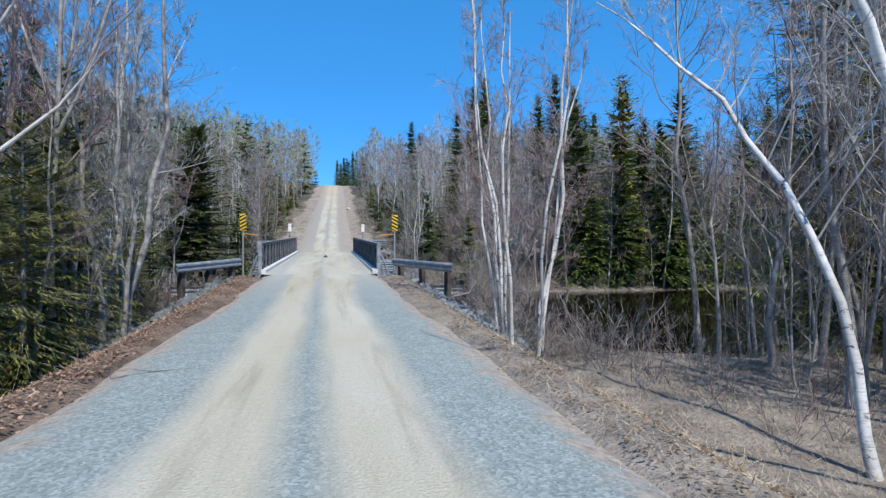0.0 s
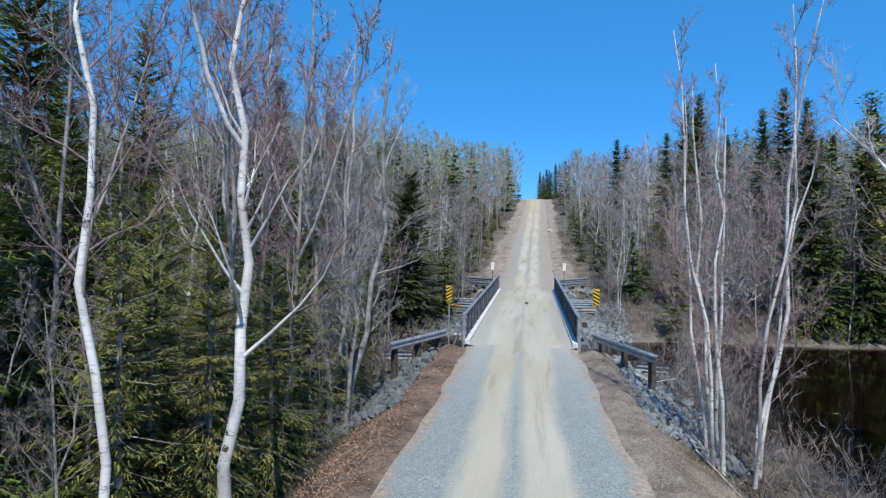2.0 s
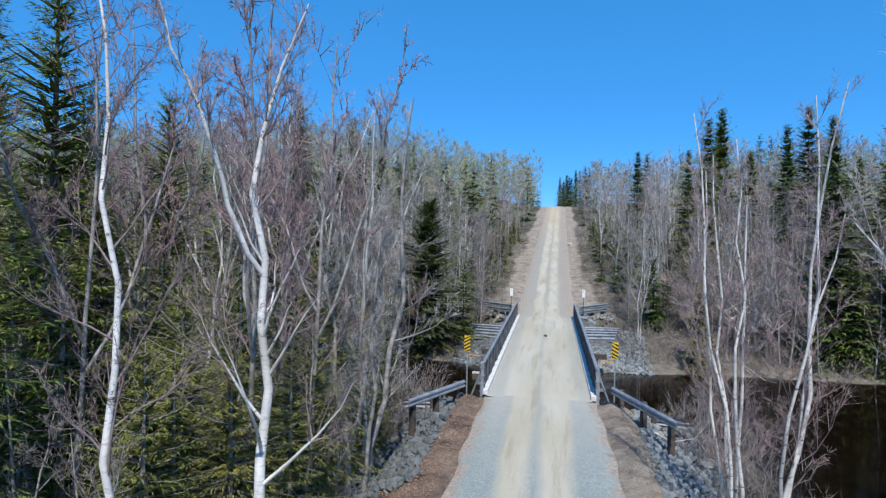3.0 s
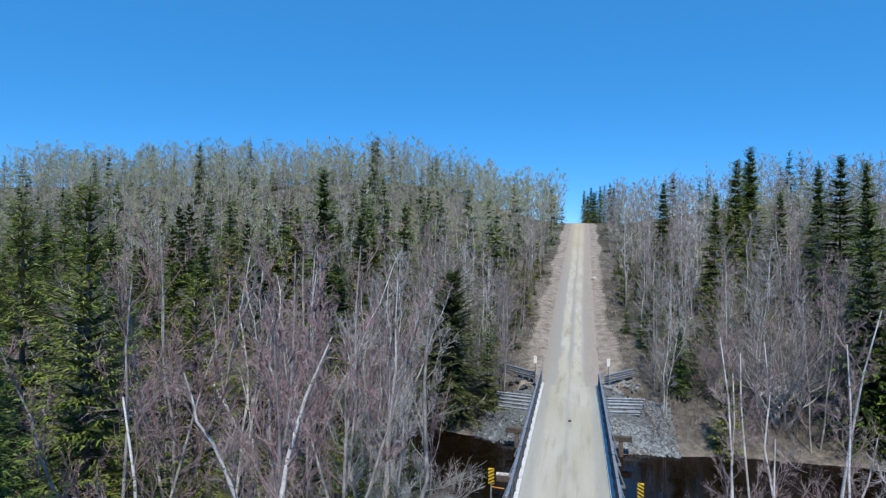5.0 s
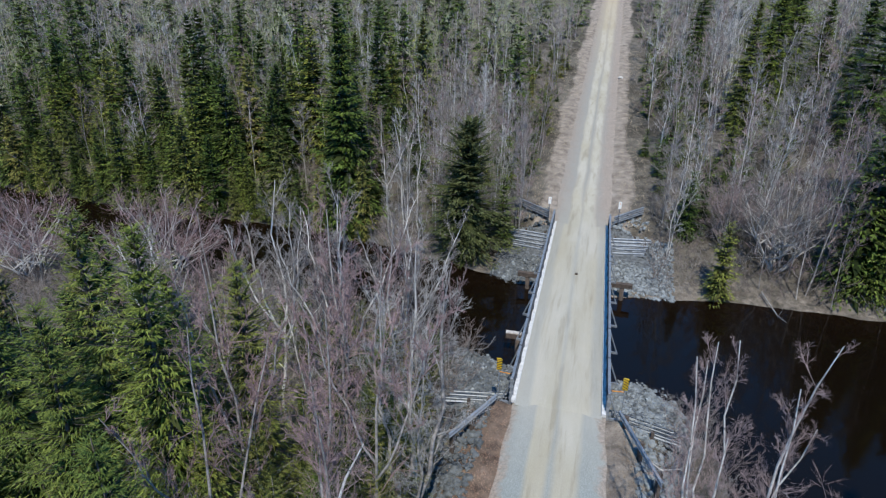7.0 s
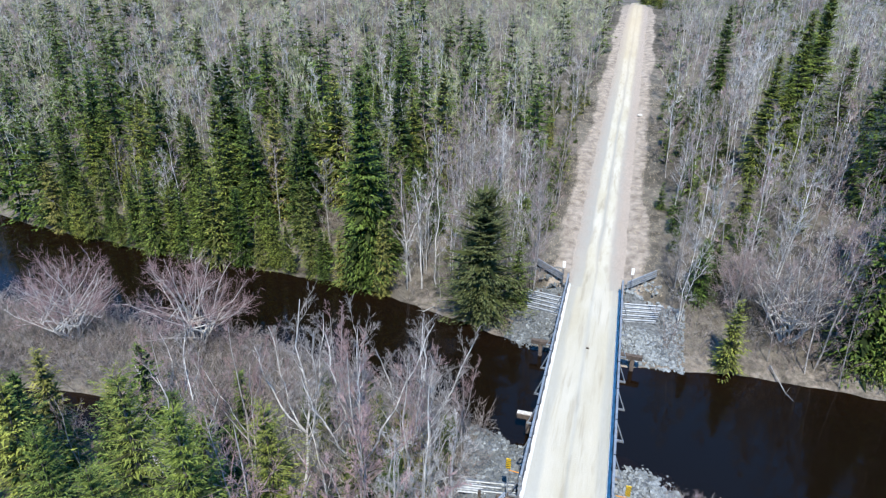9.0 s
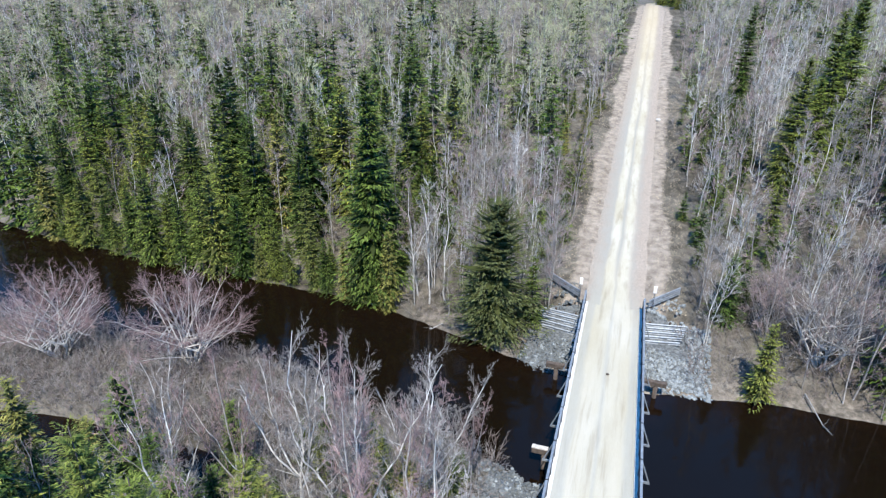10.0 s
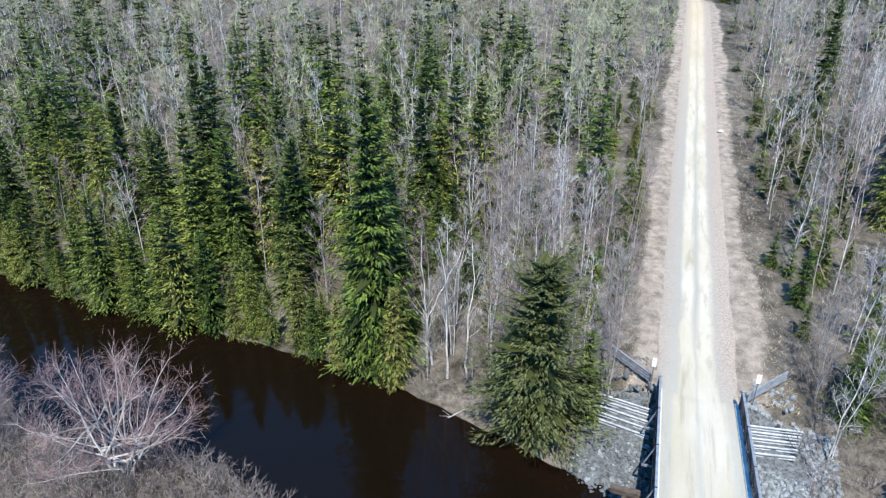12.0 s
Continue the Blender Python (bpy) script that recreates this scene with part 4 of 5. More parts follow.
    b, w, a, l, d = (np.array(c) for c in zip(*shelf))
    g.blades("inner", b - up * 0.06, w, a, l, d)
    return g


KINDS = {}


def kind_of_tree(key, name, label, category, growth, mats):
    """mats: slot -> (part name, material)."""
    parts = []
    for slot, (pname, mat) in mats.items():
        if slot == "inner":
            continue
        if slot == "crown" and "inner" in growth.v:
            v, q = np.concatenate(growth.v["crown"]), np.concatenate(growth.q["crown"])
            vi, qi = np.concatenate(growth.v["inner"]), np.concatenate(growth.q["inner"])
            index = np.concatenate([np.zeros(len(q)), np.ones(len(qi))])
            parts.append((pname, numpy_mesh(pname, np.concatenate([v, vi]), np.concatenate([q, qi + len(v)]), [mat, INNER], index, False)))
        elif slot in growth.v:
            parts.append((pname, growth.mesh(slot, pname, [mat], slot != "crown" or pname != "needles")))
    KINDS[key] = (name, label, category, parts, growth, mats)


def plant(key, x, y, scale=1.0, rz=0.0, z=None, wide=1.0, label="", group="trees of the forest"):
    name, lab, category, parts, _, _ = KINDS[key]
    gz = float(height(x, y)) if z is None else z
    root = new(name)
    root.matrix_basis = Matrix.LocRotScale((x, y, gz), Euler((0, 0, rz)), (scale * wide, scale * wide, scale))
    tagged(root, label or lab, category, group)
    for pname, me in parts:
        shared(pname, me, root)
    return root


TW = {"trunk": ("trunk", GREY_BARK), "crown": ("crown", TWIG)}
TB = {"trunk": ("trunk", BIRCH), "crown": ("crown", PALE_TWIG)}
TR = {"trunk": ("trunk", BIRCH), "crown": ("crown", RED_TWIG)}
TM = {"trunk": ("trunk", GREY_BARK), "crown": ("crown", RED_TWIG)}
TP = {"trunk": ("trunk", PALE_WOOD), "crown": ("crown", LILAC_TWIG)}
TP2 = {"trunk": ("trunk", PALE_WOOD), "crown": ("crown", TWIG)}
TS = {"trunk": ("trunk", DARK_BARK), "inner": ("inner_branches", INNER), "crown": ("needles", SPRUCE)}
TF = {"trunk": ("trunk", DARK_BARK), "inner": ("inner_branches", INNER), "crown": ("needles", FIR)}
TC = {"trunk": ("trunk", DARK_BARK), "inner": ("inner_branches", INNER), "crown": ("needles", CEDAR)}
LB, LG = "white-barked birch with bare twigs", "grey-barked leafless tree with fine bare twigs"
for i in range(4):
    kind_of_tree(f"birch{i}", "birch_tree", LB, "tree", bare_tree(10 + i, 11, 0.070, 15, 6, 5, 0.33, 0.27, (0.03 * (i - 1.5), 0.01), fine=0.009, stems=1 + i % 2, forked=0.4, crook=1.6, twist=0.2), TR if i % 2 else TB)
    kind_of_tree(f"grey{i}", "bare_tree", LG, "tree", bare_tree(30 + i, 10.5, 0.070, 15, 6, 5, 0.22, 0.32, (0.02, 0.03 * (i - 1.5)), fine=0.009, stems=1 + (i + 1) % 2, forked=0.35, crook=1.6, twist=0.2), TM if i % 2 else TW)
    kind_of_tree(f"slim_birch{i}", "birch_tree", "slender white birch with a mist of bare twigs", "tree", twiggy_tree(410 + i, 11, 0.052, 14, 4, 8, 0.22, 1.8, 0.028, 1 + i % 2, (0.03 * (i - 1.5), 0), 1.3, 1.3, True, 0.04), TB if i % 2 else TR)
    kind_of_tree(f"slim_grey{i}", "bare_tree", "slender grey leafless tree with a mist of bare twigs", "tree", twiggy_tree(430 + i, 10.5, 0.052, 14, 4, 8, 0.12, 2.2, 0.028, 1 + (i + 1) % 2, (0, 0.03 * (i - 1.5)), 1.1, 1.4, True, 0.05), TM if i % 2 else TW)
    kind_of_tree(f"spruce{i}", "spruce_tree", "dark green spruce with drooping branches", "tree", conifer(50 + i, 12, 2.7 + 0.25 * i, 28, 7, 13, size=0.48, shape=0.66, ragged=0.38, slim=0.33), TS if i < 3 else TF)
for i in range(2):
    kind_of_tree(f"fir{i}", "fir_tree", "young bright green fir", "tree", conifer(80 + i, 6, 1.75, 17, 7, 14, 0.03, 0.25, 0.38, 0.75, 0.35, 0.31), TF)
    kind_of_tree(f"cedar{i}", "cedar_tree", "olive green cedar with dense foliage", "tree", conifer(90 + i, 10, 2.1, 24, 8, 14, 0.02, 0.4, 0.44, 0.6, 0.4, 0.31), TC)
kind_of_tree("bush0", "red_maple_bush", "many-stemmed leafless bush with pale limbs and reddish twigs", "bush", dome_bush(101, 10.2, 8.6, 40, 13, 7, 0.014, 0.088), TP)
kind_of_tree("bush1", "red_maple_bush", "many-stemmed leafless bush with pale limbs and reddish twigs", "bush", dome_bush(102, 9.8, 8.4, 40, 13, 7, 0.014, 0.088), TP)
kind_of_tree("grey_dome", "bare_willow", "broad rounded leafless grey willow with fine twigs", "tree", dome_bush(103, 7.0, 8.4, 50, 8, 9, 0.013, 0.06), TM)
kind_of_tree("clump", "birch_clump", "clump of white birch stems from one foot", "tree", bare_tree(111, 11.5, 0.052, 15, 7, 7, 0.22, 0.18, fine=0.0065, stems=8, splay=0.075, crook=1.3, twist=0.2, limb=0.28), {**TB, "crown": ("crown", RED_TWIG)})
kind_of_tree("grey_clump", "birch_clump", "clump of pale grey stems with tangled bare twigs", "tree", bare_tree(112, 12.0, 0.105, 18, 8, 7, 0.20, 0.20, fine=0.0075, stems=5, splay=0.05, crook=1.5, twist=0.2, limb=0.26), {"trunk": ("trunk", GREY_BARK), "crown": ("crown", PALE_TWIG)})
kind_of_tree("willow", "bare_willow", "broad leafless grey willow with tangled pale branches", "tree", dome_bush(121, 10.0, 8.8, 46, 11, 6, 0.013, 0.10), TP2)
for i in range(3):
    kind_of_tree(f"wide_birch{i}", "birch_tree", "spreading birch with crooked white limbs and bare twigs", "tree", bare_tree(161 + i, 12.6, 0.075, 17, 7, 6, 0.26, 0.25, (0.03 * (i - 1), 0.0), fine=0.010, stems=5, forked=0.38, thin=0.009, crook=1.6, twist=0.17, sides=8, limb=0.30), {**TB, "crown": ("crown", TWIG)})
    kind_of_tree(f"maple{i}", "red_maple_tree", "slender leafless maple with purplish buds and twigs", "tree", bare_tree(263 + i, 11.0, 0.052, 15, 6, 5, 0.28, 0.26, fine=0.0105, limb=0.32, stems=3, forked=0.4, crook=1.4, twist=0.18), {"trunk": ("trunk", GREY_BARK), "crown": ("crown", MAPLE_TWIG)})
for i in range(3):
    kind_of_tree(f"shrub{i}", "alder_shrub", "leafless grey-brown alder shrub with many thin stems", "shrub", twiggy_tree(500 + i, 5.2, 0.024, 9, 4, 7, 0.08, 1.25, 0.0095, 4, (0, 0), 1.2, 1.5, True, 0.13), TM if i == 1 else TW)
kind_of_tree("hemlock", "hemlock_tree", "olive-green conifer with fine drooping sprays", "tree", conifer(171, 8, 2.3, 22, 8, 54, 0.02, 0.5, 0.20, 0.55, 0.55, 0.17), {**TC, "trunk": ("trunk", GREY_BARK)})
kind_of_tree("hemlock_b", "hemlock_tree", "dark green conifer with fine drooping sprays", "tree", conifer(172, 8, 2.1, 22, 8, 50, 0.03, 0.45, 0.20, 0.65, 0.55, 0.17), {**TF, "trunk": ("trunk", GREY_BARK)})
kind_of_tree("near_spruce", "spruce_tree", "tall dark spruce with fine drooping sprays", "tree", conifer(173, 13.5, 3.1, 42, 9, 46, 0.04, 0.36, 0.29, 0.7, 0.45, 0.2), TS)
kind_of_tree("big_fir", "fir_tree", "large olive-green fir with dense mottled branches", "tree", conifer(174, 12.5, 3.0, 34, 9, 46, 0.04, 0.36, 0.30, 0.68, 0.45, 0.2), TF)
kind_of_tree("leaner", "leaning_birch", "white birch leaning over the bank with bare twigs", "tree", bare_tree(131, 8.4, 0.062, 18, 8, 7, 0.35, 0.42, (-0.05, 0.78), fine=0.006, sides=10, bend=1.9, limb=0.34), TB)
kind_of_tree("leaner_b", "leaning_birch", "white-barked birch trunk with black scars, leaning", "tree", bare_tree(132, 9.0, 0.078, 14, 6, 6, 0.45, 0.25, (-0.42, 0.05), fine=0.005, sides=10, limb=0.26), TB)
kind_of_tree("birch_fine", "birch_tree", "white-barked birch with fine bare twigs beside the road", "tree", bare_tree(141, 11.5, 0.105, 17, 7, 7, 0.32, 0.26, (0.07, 0.0), fine=0.0055, sides=10, stems=2, forked=0.52, crook=1.9, twist=0.18), TR)
kind_of_tree("birch_slight", "birch_tree", "slim white-barked birch leaning away from the road", "tree", bare_tree(142, 11.0, 0.055, 15, 7, 7, 0.40, 0.22, (-0.09, 0.02), fine=0.0055, sides=10, crook=1.5, twist=0.18), TR)
kind_of_tree("broad_spruce", "spruce_tree", "broad old spruce with mottled green branches at the bank", "tree", conifer(151, 11.4, 3.9, 36, 10, 64, 0.03, 0.15, 0.35, 0.40, 0.65, 0.30), {**TS, "crown": ("needles", OLD_SPRUCE)})
kind_of_tree("tall_spruce", "spruce_tree", "tall dark spruce standing above the others", "tree", conifer(152, 19, 4.2, 44, 8, 28, 0.04, 0.35, 0.55, 0.68, 0.42, 0.28), TS)

# single trees that stand out
SINGLES = [
    ("birch_fine", -4.95, 8.8, 1.0, 0.3), ("birch_slight", -4.75, 6.1, 1.0, 0.0), ("grey_clump", -6.2, 18.0, 1.0, 0.4), ("birch0", -6.5, 20.2, 1.1, 2.0), ("grey1", -7.4, 21.3, 1.15, 3.0),
    ("grey2", -7.0, 22.8, 1.0, 4.0), ("clump", 4.95, 16.6, 1.05, 0.0), ("leaner", 6.35, 6.4, 1.0, 0.0), ("leaner_b", 6.8, 5.0, 1.0, 0.0), ("big_fir", -9.9, 8.2, 0.95, 0.5), ("near_spruce", 12.9, 14.5, 1.05, 0.5), ("near_spruce", 15.2, 14.9, 1.2, 2.5), ("tall_spruce", 18.0, 11.5, 1.0, 1.5), ("tall_spruce", 21.0, 13.5, 0.9, 2.5),
    ("broad_spruce", -10.0, 46.2, 1.0, 0.4), ("fir1", -7.4, 47.8, 1.0, 0.9), ("spruce3", -11.6, 47.6, 0.55, 2.0), ("fir0", 9.3, 44.3, 1.0, 1.0), ("fir1", 7.3, 51.0, 0.95, 2.0),
    ("willow", 13.8, 48.2, 1.0, 1.0), ("bush0", -30.2, 35.0, 0.95, 0.2), ("bush1", -40.1, 32.7, 0.95, 1.6), ("tall_spruce", -22.0, 49.6, 1.06, 1.0), ("grey_dome", 10.3, 50.5, 0.85, 0.0),
    ("tall_spruce", 14.4, 75.6, 0.74, 2.0), ("tall_spruce", 17.2, 79.0, 0.92, 3.0), ("tall_spruce", 19.6, 83.0, 1.0, 4.0), ("tall_spruce", 20.8, 88.6, 0.9, 5.0), ("tall_spruce", 25.6, 77.4, 0.86, 0.6),
    ("tall_spruce", 24.6, 68.5, 0.95, 1.7), ("tall_spruce", 28.5, 72.5, 0.9, 0.2), ("tall_spruce", 16.2, 77.0, 0.6, 1.1), ("tall_spruce", 22.4, 80.5, 0.7, 4.1), ("tall_spruce", 11.6, 101.0, 0.72, 2.9), ("slim_birch1", 13.4, 81.5, 1.25, 0.4), ("slim_birch3", 11.8, 79.6, 1.1, 2.2),
    ("fir0", 5.6, 61.4, 0.7, 0.3), ("fir1", 4.2, 65.8, 0.5, 1.3), ("fir0", 8.8, 92.6, 0.9, 2.3), ("fir1", 12.6, 90.2, 1.0, 3.3), ("fir0", 7.6, 53.2, 0.75, 4.3), ("fir1", 8.8, 53.8, 0.6, 5.3), ("slim_birch0", -14.4, 66.4, 1.1, 0.3), ("fir0", -7.3, 67.2, 0.7, 1.3), ("cedar1", -15.0, 53.4, 0.5, 2.3), ("tall_spruce", 3.8, 176.0, 0.55, 0.0), ("spruce1", 6.2, 172.0, 0.9, 0.0), ("spruce2", 2.2, 186.0, 0.8, 1.0), ("spruce0", 5.0, 184.0, 0.95, 2.0), ("spruce1", 0.4, 196.0, 0.8, 1.4), ("spruce3", 7.6, 180.0, 0.9, 2.4),
    ("wide_birch0", -14.0, 22.0, 1.02, 0.0), ("wide_birch1", -10.3, 20.7, 1.05, 1.0), ("wide_birch2", -7.3, 24.4, 0.92, 2.0), ("maple0", -12.2, 24.6, 1.0, 3.0), ("maple1", -17.4, 22.4, 1.0, 1.0),
    ("maple2", -9.2, 26.6, 0.85, 5.0), ("maple0", -6.9, 28.6, 0.62, 2.2), ("maple1", -13.6, 27.6, 0.72, 3.3), ("maple2", -17.6, 26.6, 0.75, 1.1), ("wide_birch2", -16.6, 18.2, 0.95, 4.0), ("maple2", -19.6, 20.2, 1.0, 1.7), ("maple1", -8.6, 22.2, 0.95, 0.4), ("wide_birch0", -21.4, 23.4, 0.75, 2.5),
    ("spruce3", -21.6, 18.5, 0.72, 0.0), ("cedar1", -19.2, 18.2, 0.7, 1.0), ("spruce3", -26.8, 18.3, 0.75, 2.0), ("fir1", -20.0, 26.2, 0.95, 3.0), ("fir0", -18.4, 22.2, 0.8, 1.0), ("spruce3", -18.6, 14.9, 0.7, 4.0), ("cedar0", -23.6, 20.6, 0.75, 2.0),
    ("maple0", -7.2, 12.2, 1.2, 0.0), ("maple0", -8.2, 18.6, 1.2, 3.0), ("maple0", -6.4, 14.4, 1.2, 1.0), ("maple0", -9.4, 10.6, 1.15, 2.0), ("maple0", -10.2, 14.6, 1.2, 4.0), ("grey1", -6.0, 10.6, 0.5, 1.0), ("grey3", -7.6, 9.4, 0.55, 2.0), ("grey0", -6.8, 8.0, 0.45, 3.0), ("grey2", -9.0, 8.8, 0.6, 4.0), ("grey1", -5.9, 13.2, 0.55, 5.0), ("grey2", -8.4, 7.0, 0.5, 0.5),
    ("hemlock", -6.4, 12.4, 0.62, 0.4), ("hemlock", -7.2, 10.4, 0.70, 1.4), ("hemlock", -8.7, 12.7, 0.85, 2.4), ("hemlock", -7.2, 15.9, 0.78, 3.4), ("hemlock_b", -10.4, 11.2, 0.95, 4.4), ("hemlock", -12.6, 12.2, 1.05, 5.4), ("hemlock", -12.8, 15.6, 0.95, 0.7), ("hemlock_b", -9.6, 16.6, 0.85, 3.0),
    ("hemlock", -9.9, 13.8, 0.9, 1.0), ("hemlock", -8.0, 14.2, 0.80, 2.0), ("hemlock_b", -8.8, 21.4, 0.8, 5.0), ("hemlock", -11.4, 9.4, 0.95, 3.5), ("hemlock", -7.8, 18.2, 0.7, 1.1), ("hemlock", -15.4, 16.0, 0.85, 2.1),
    ("hemlock", -6.1, 10.6, 0.72, 2.6), ("hemlock", -5.9, 12.9, 0.66, 3.6), ("hemlock", -6.9, 9.2, 0.75, 4.6), ("hemlock", -7.8, 11.6, 0.85, 5.6), ("hemlock", -6.3, 15.0, 0.7, 0.6),
    ("hemlock", -7.0, 17.3, 0.92, 0.3), ("hemlock_b", -7.7, 20.0, 0.98, 1.3), ("hemlock", -8.3, 22.8, 0.95, 2.3), ("hemlock_b", -6.9, 19.0, 0.66, 3.3), ("hemlock", -9.4, 24.8, 0.8, 4.3), ("hemlock_b", -7.5, 13.4, 0.9, 5.3), ("hemlock", -9.6, 19.6, 1.05, 0.9), ("hemlock", -6.6, 21.6, 0.6, 1.9),
    ("near_spruce", -11.9, 12.6, 1.1, 0.3), ("big_fir", -13.4, 15.2, 0.98, 1.0), ("big_fir", -15.4, 14.0, 1.16, 2.0), ("big_fir", -11.6, 16.4, 0.98, 3.0), ("big_fir", -17.6, 18.4, 0.8, 4.0), ("big_fir", -14.8, 11.6, 1.0, 5.0), ("big_fir", -18.9, 13.2, 0.95, 0.5), ("big_fir", -10.6, 12.4, 0.72, 2.5),
    ("tall_spruce", -0.6, 205.0, 0.62, 0.2), ("tall_spruce", 1.6, 208.0, 0.68, 1.2), ("spruce1", 3.0, 203.0, 0.95, 2.2), ("spruce2", 0.6, 201.0, 0.8, 3.2),
    ("birch0", -16.6, 49.3, 0.95, 1.0), ("birch2", -15.2, 49.6, 0.9, 2.0), ("birch3", -17.8, 50.4, 0.95, 3.0), ("grey2", -14.6, 48.0, 0.6, 0.0),
]
taken = {}
for key, x, y, s, rz in SINGLES:
    plant(key, x, y, s, rz)
    taken.setdefault((int(x // 3), int(y // 3)), []).append((x, y))


def scatter(rng, count, x0, x1, y0, y1, kinds, gap, clear=4.6, size=(0.75, 1.2)):
    names, odds = [k for k, _ in kinds], np.array([o for _, o in kinds], float)
    xs, ys = rng.uniform(x0, x1, count * 12), rng.uniform(y0, y1, count * 12)
    good = (np.abs(xs - road_x(ys)) >= clear) & (height(xs, ys) >= WATER_Z + 0.12)
    made, out = 0, []
    for x, y in zip(xs[good].tolist(), ys[good].tolist()):
        cx, cy = int(x // 3), int(y // 3)
        if any((x - a) ** 2 + (y - b) ** 2 < gap * gap for i in (-1, 0, 1) for j in (-1, 0, 1) for a, b in taken.get((cx + i, cy + j), ())):
            continue
        taken.setdefault((cx, cy), []).append((x, y))
        patch = math.sin(x * 0.17 + 1.7 * math.sin(y * 0.11)) * math.sin(y * 0.15 + 1.3 * math.sin(x * 0.09))
        pick = (0.5 + 0.75 * patch + float(rng.normal(0, 0.28))) % 1.0
        out.append((names[int(np.searchsorted(np.cumsum(odds) / odds.sum(), pick))], x, y, float(rng.uniform(*size)), float(rng.uniform(0, 6.28))))
        if len(out) == count:
            break
    return out


rng = np.random.default_rng(7)
x = -61.0
while x < -18.5:
    plant(str(rng.choice(["spruce0", "spruce1", "spruce2", "spruce3", "spruce3", "spruce1", "cedar0"])), x, float(along(FAR_SHORE, x)) + rng.uniform(-0.1, 0.9), float(0.36 + 0.6 * rng.random() ** 1.3), float(rng.uniform(0, 6.28)), z=-1.3)
    x += rng.uniform(1.3, 2.5)
x = 19.5
while x < 37:
    plant(str(rng.choice(["spruce0", "spruce1", "spruce2", "spruce3"])), x, float(along(FAR_SHORE, x)) + rng.uniform(0.6, 2.2), float(rng.uniform(0.55, 0.95)), float(rng.uniform(0, 6.28)))
    x += rng.uniform(1.4, 2.6)
CON = [("spruce0", 2), ("spruce1", 2), ("spruce2", 2), ("spruce3", 2), ("cedar0", 0.5), ("cedar1", 0.5), ("fir0", 0.6)]
SLIM = [(f"slim_{k}{i}", 1) for k in ("birch", "grey") for i in range(4)]
BARE = [("birch0", 1), ("birch1", 1), ("birch2", 1), ("birch3", 1), ("grey0", 1), ("grey1", 1), ("grey2", 1), ("grey3", 1)]
ZONES = [
    (16, -62, -19, 50.4, 53, CON + [("cedar0", 2), ("cedar1", 2), ("spruce3", 2)], 1.7, 4.6, (0.5, 0.95)),     # spruces along the far bank
    (58, -64, -17, 52, 66, CON + [("spruce3", 5)], 2.0, 4.6, (0.5, 1.25)),
    (30, -60, -17, 50, 66, SLIM, 1.3, 4.6, (0.8, 1.05)),
    (60, -18, -5.0, 47.5, 68, SLIM + [("fir1", 1.0), ("fir0", 0.7)], 1.2, 5.0, (0.6, 0.95)),
    (80, 5, 40, 48, 72, SLIM + [("fir1", 0.6)], 1.5, 5.4, (0.5, 0.9)),
    (46, 8, 45, 62, 98, SLIM, 1.8, 5.4, (0.8, 1.15)),
    (6, -13, -7.2, 2, 9, [("cedar0", 1), ("cedar1", 1), ("spruce0", 1)], 1.8, 5.6, (0.5, 0.8)),  # beside the road, this side
    (20, -34, -17, 7, 22, CON + [("cedar0", 4), ("cedar1", 4), ("spruce3", 4), ("grey1", 2), ("birch1", 2)], 1.7, 5.6, (0.55, 0.9)),
    (9, -24, -9, 12, 25, BARE, 1.6, 5.6, (0.5, 0.8)),
    (12, -19, -7.2, 19, 30, [("cedar0", 1), ("cedar1", 1), ("fir0", 1)], 1.3, 6.5, (0.3, 0.55)),
    (34, 17, 46, 46.5, 58, CON + [("spruce3", 3)], 1.8, 6, (0.9, 1.4)),
    (30, -11, -5.7, 50, 104, [("fir0", 1), ("fir1", 1), ("cedar1", 0.5)], 1.2, 4.9, (0.28, 0.6)),
    (34, 4.8, 13, 54, 108, [("fir0", 1), ("fir1", 1), ("cedar0", 0.4)], 1.2, 4.9, (0.3, 0.7)),
    (44, 8.0, 18.5, 5, 15.5, [("grey0", 1), ("grey2", 1), ("grey1", 1.5), ("grey3", 1.5), ("birch2", 0.4)], 0.8, 6.5, (0.55, 1.05)),
    (26, 8.2, 20, 6.5, 15.6, [("shrub0", 1), ("shrub1", 1), ("shrub2", 1)], 0.7, 6.5, (0.45, 1.1)),
    (6, 4.6, 6.6, 17.5, 26, [("shrub0", 1), ("shrub1", 1), ("shrub2", 1)], 0.6, 4.8, (0.4, 0.85)),
    (8, -13, -5.6, 4, 25, [("shrub0", 1), ("shrub1", 1), ("shrub2", 1)], 0.6, 5.3, (0.5, 1.0)),
    (40, 12, 42, 44.4, 50, SLIM + [("slim_grey1", 3), ("slim_grey3", 3)], 0.9, 6.0, (0.6, 1.15)),
    (60, 14, 50, -4, 44, CON + SLIM + [("grey0", 2), ("grey3", 2)], 1.9, 6.0, (0.8, 1.3)),
    # added trees behind the view, never seen, only for shadows and reflections
    (8, 8, 34, -30, -8, CON + BARE, 3.0, 5.5, (0.8, 1.2)),
]
for count, x0, x1, y0, y1, kinds, gap, clear, size in ZONES:
    for key, x, y, s, rz in scatter(rng, count, x0, x1, y0, y1, kinds, gap, clear, size):
        plant(key, x, y, s, rz)


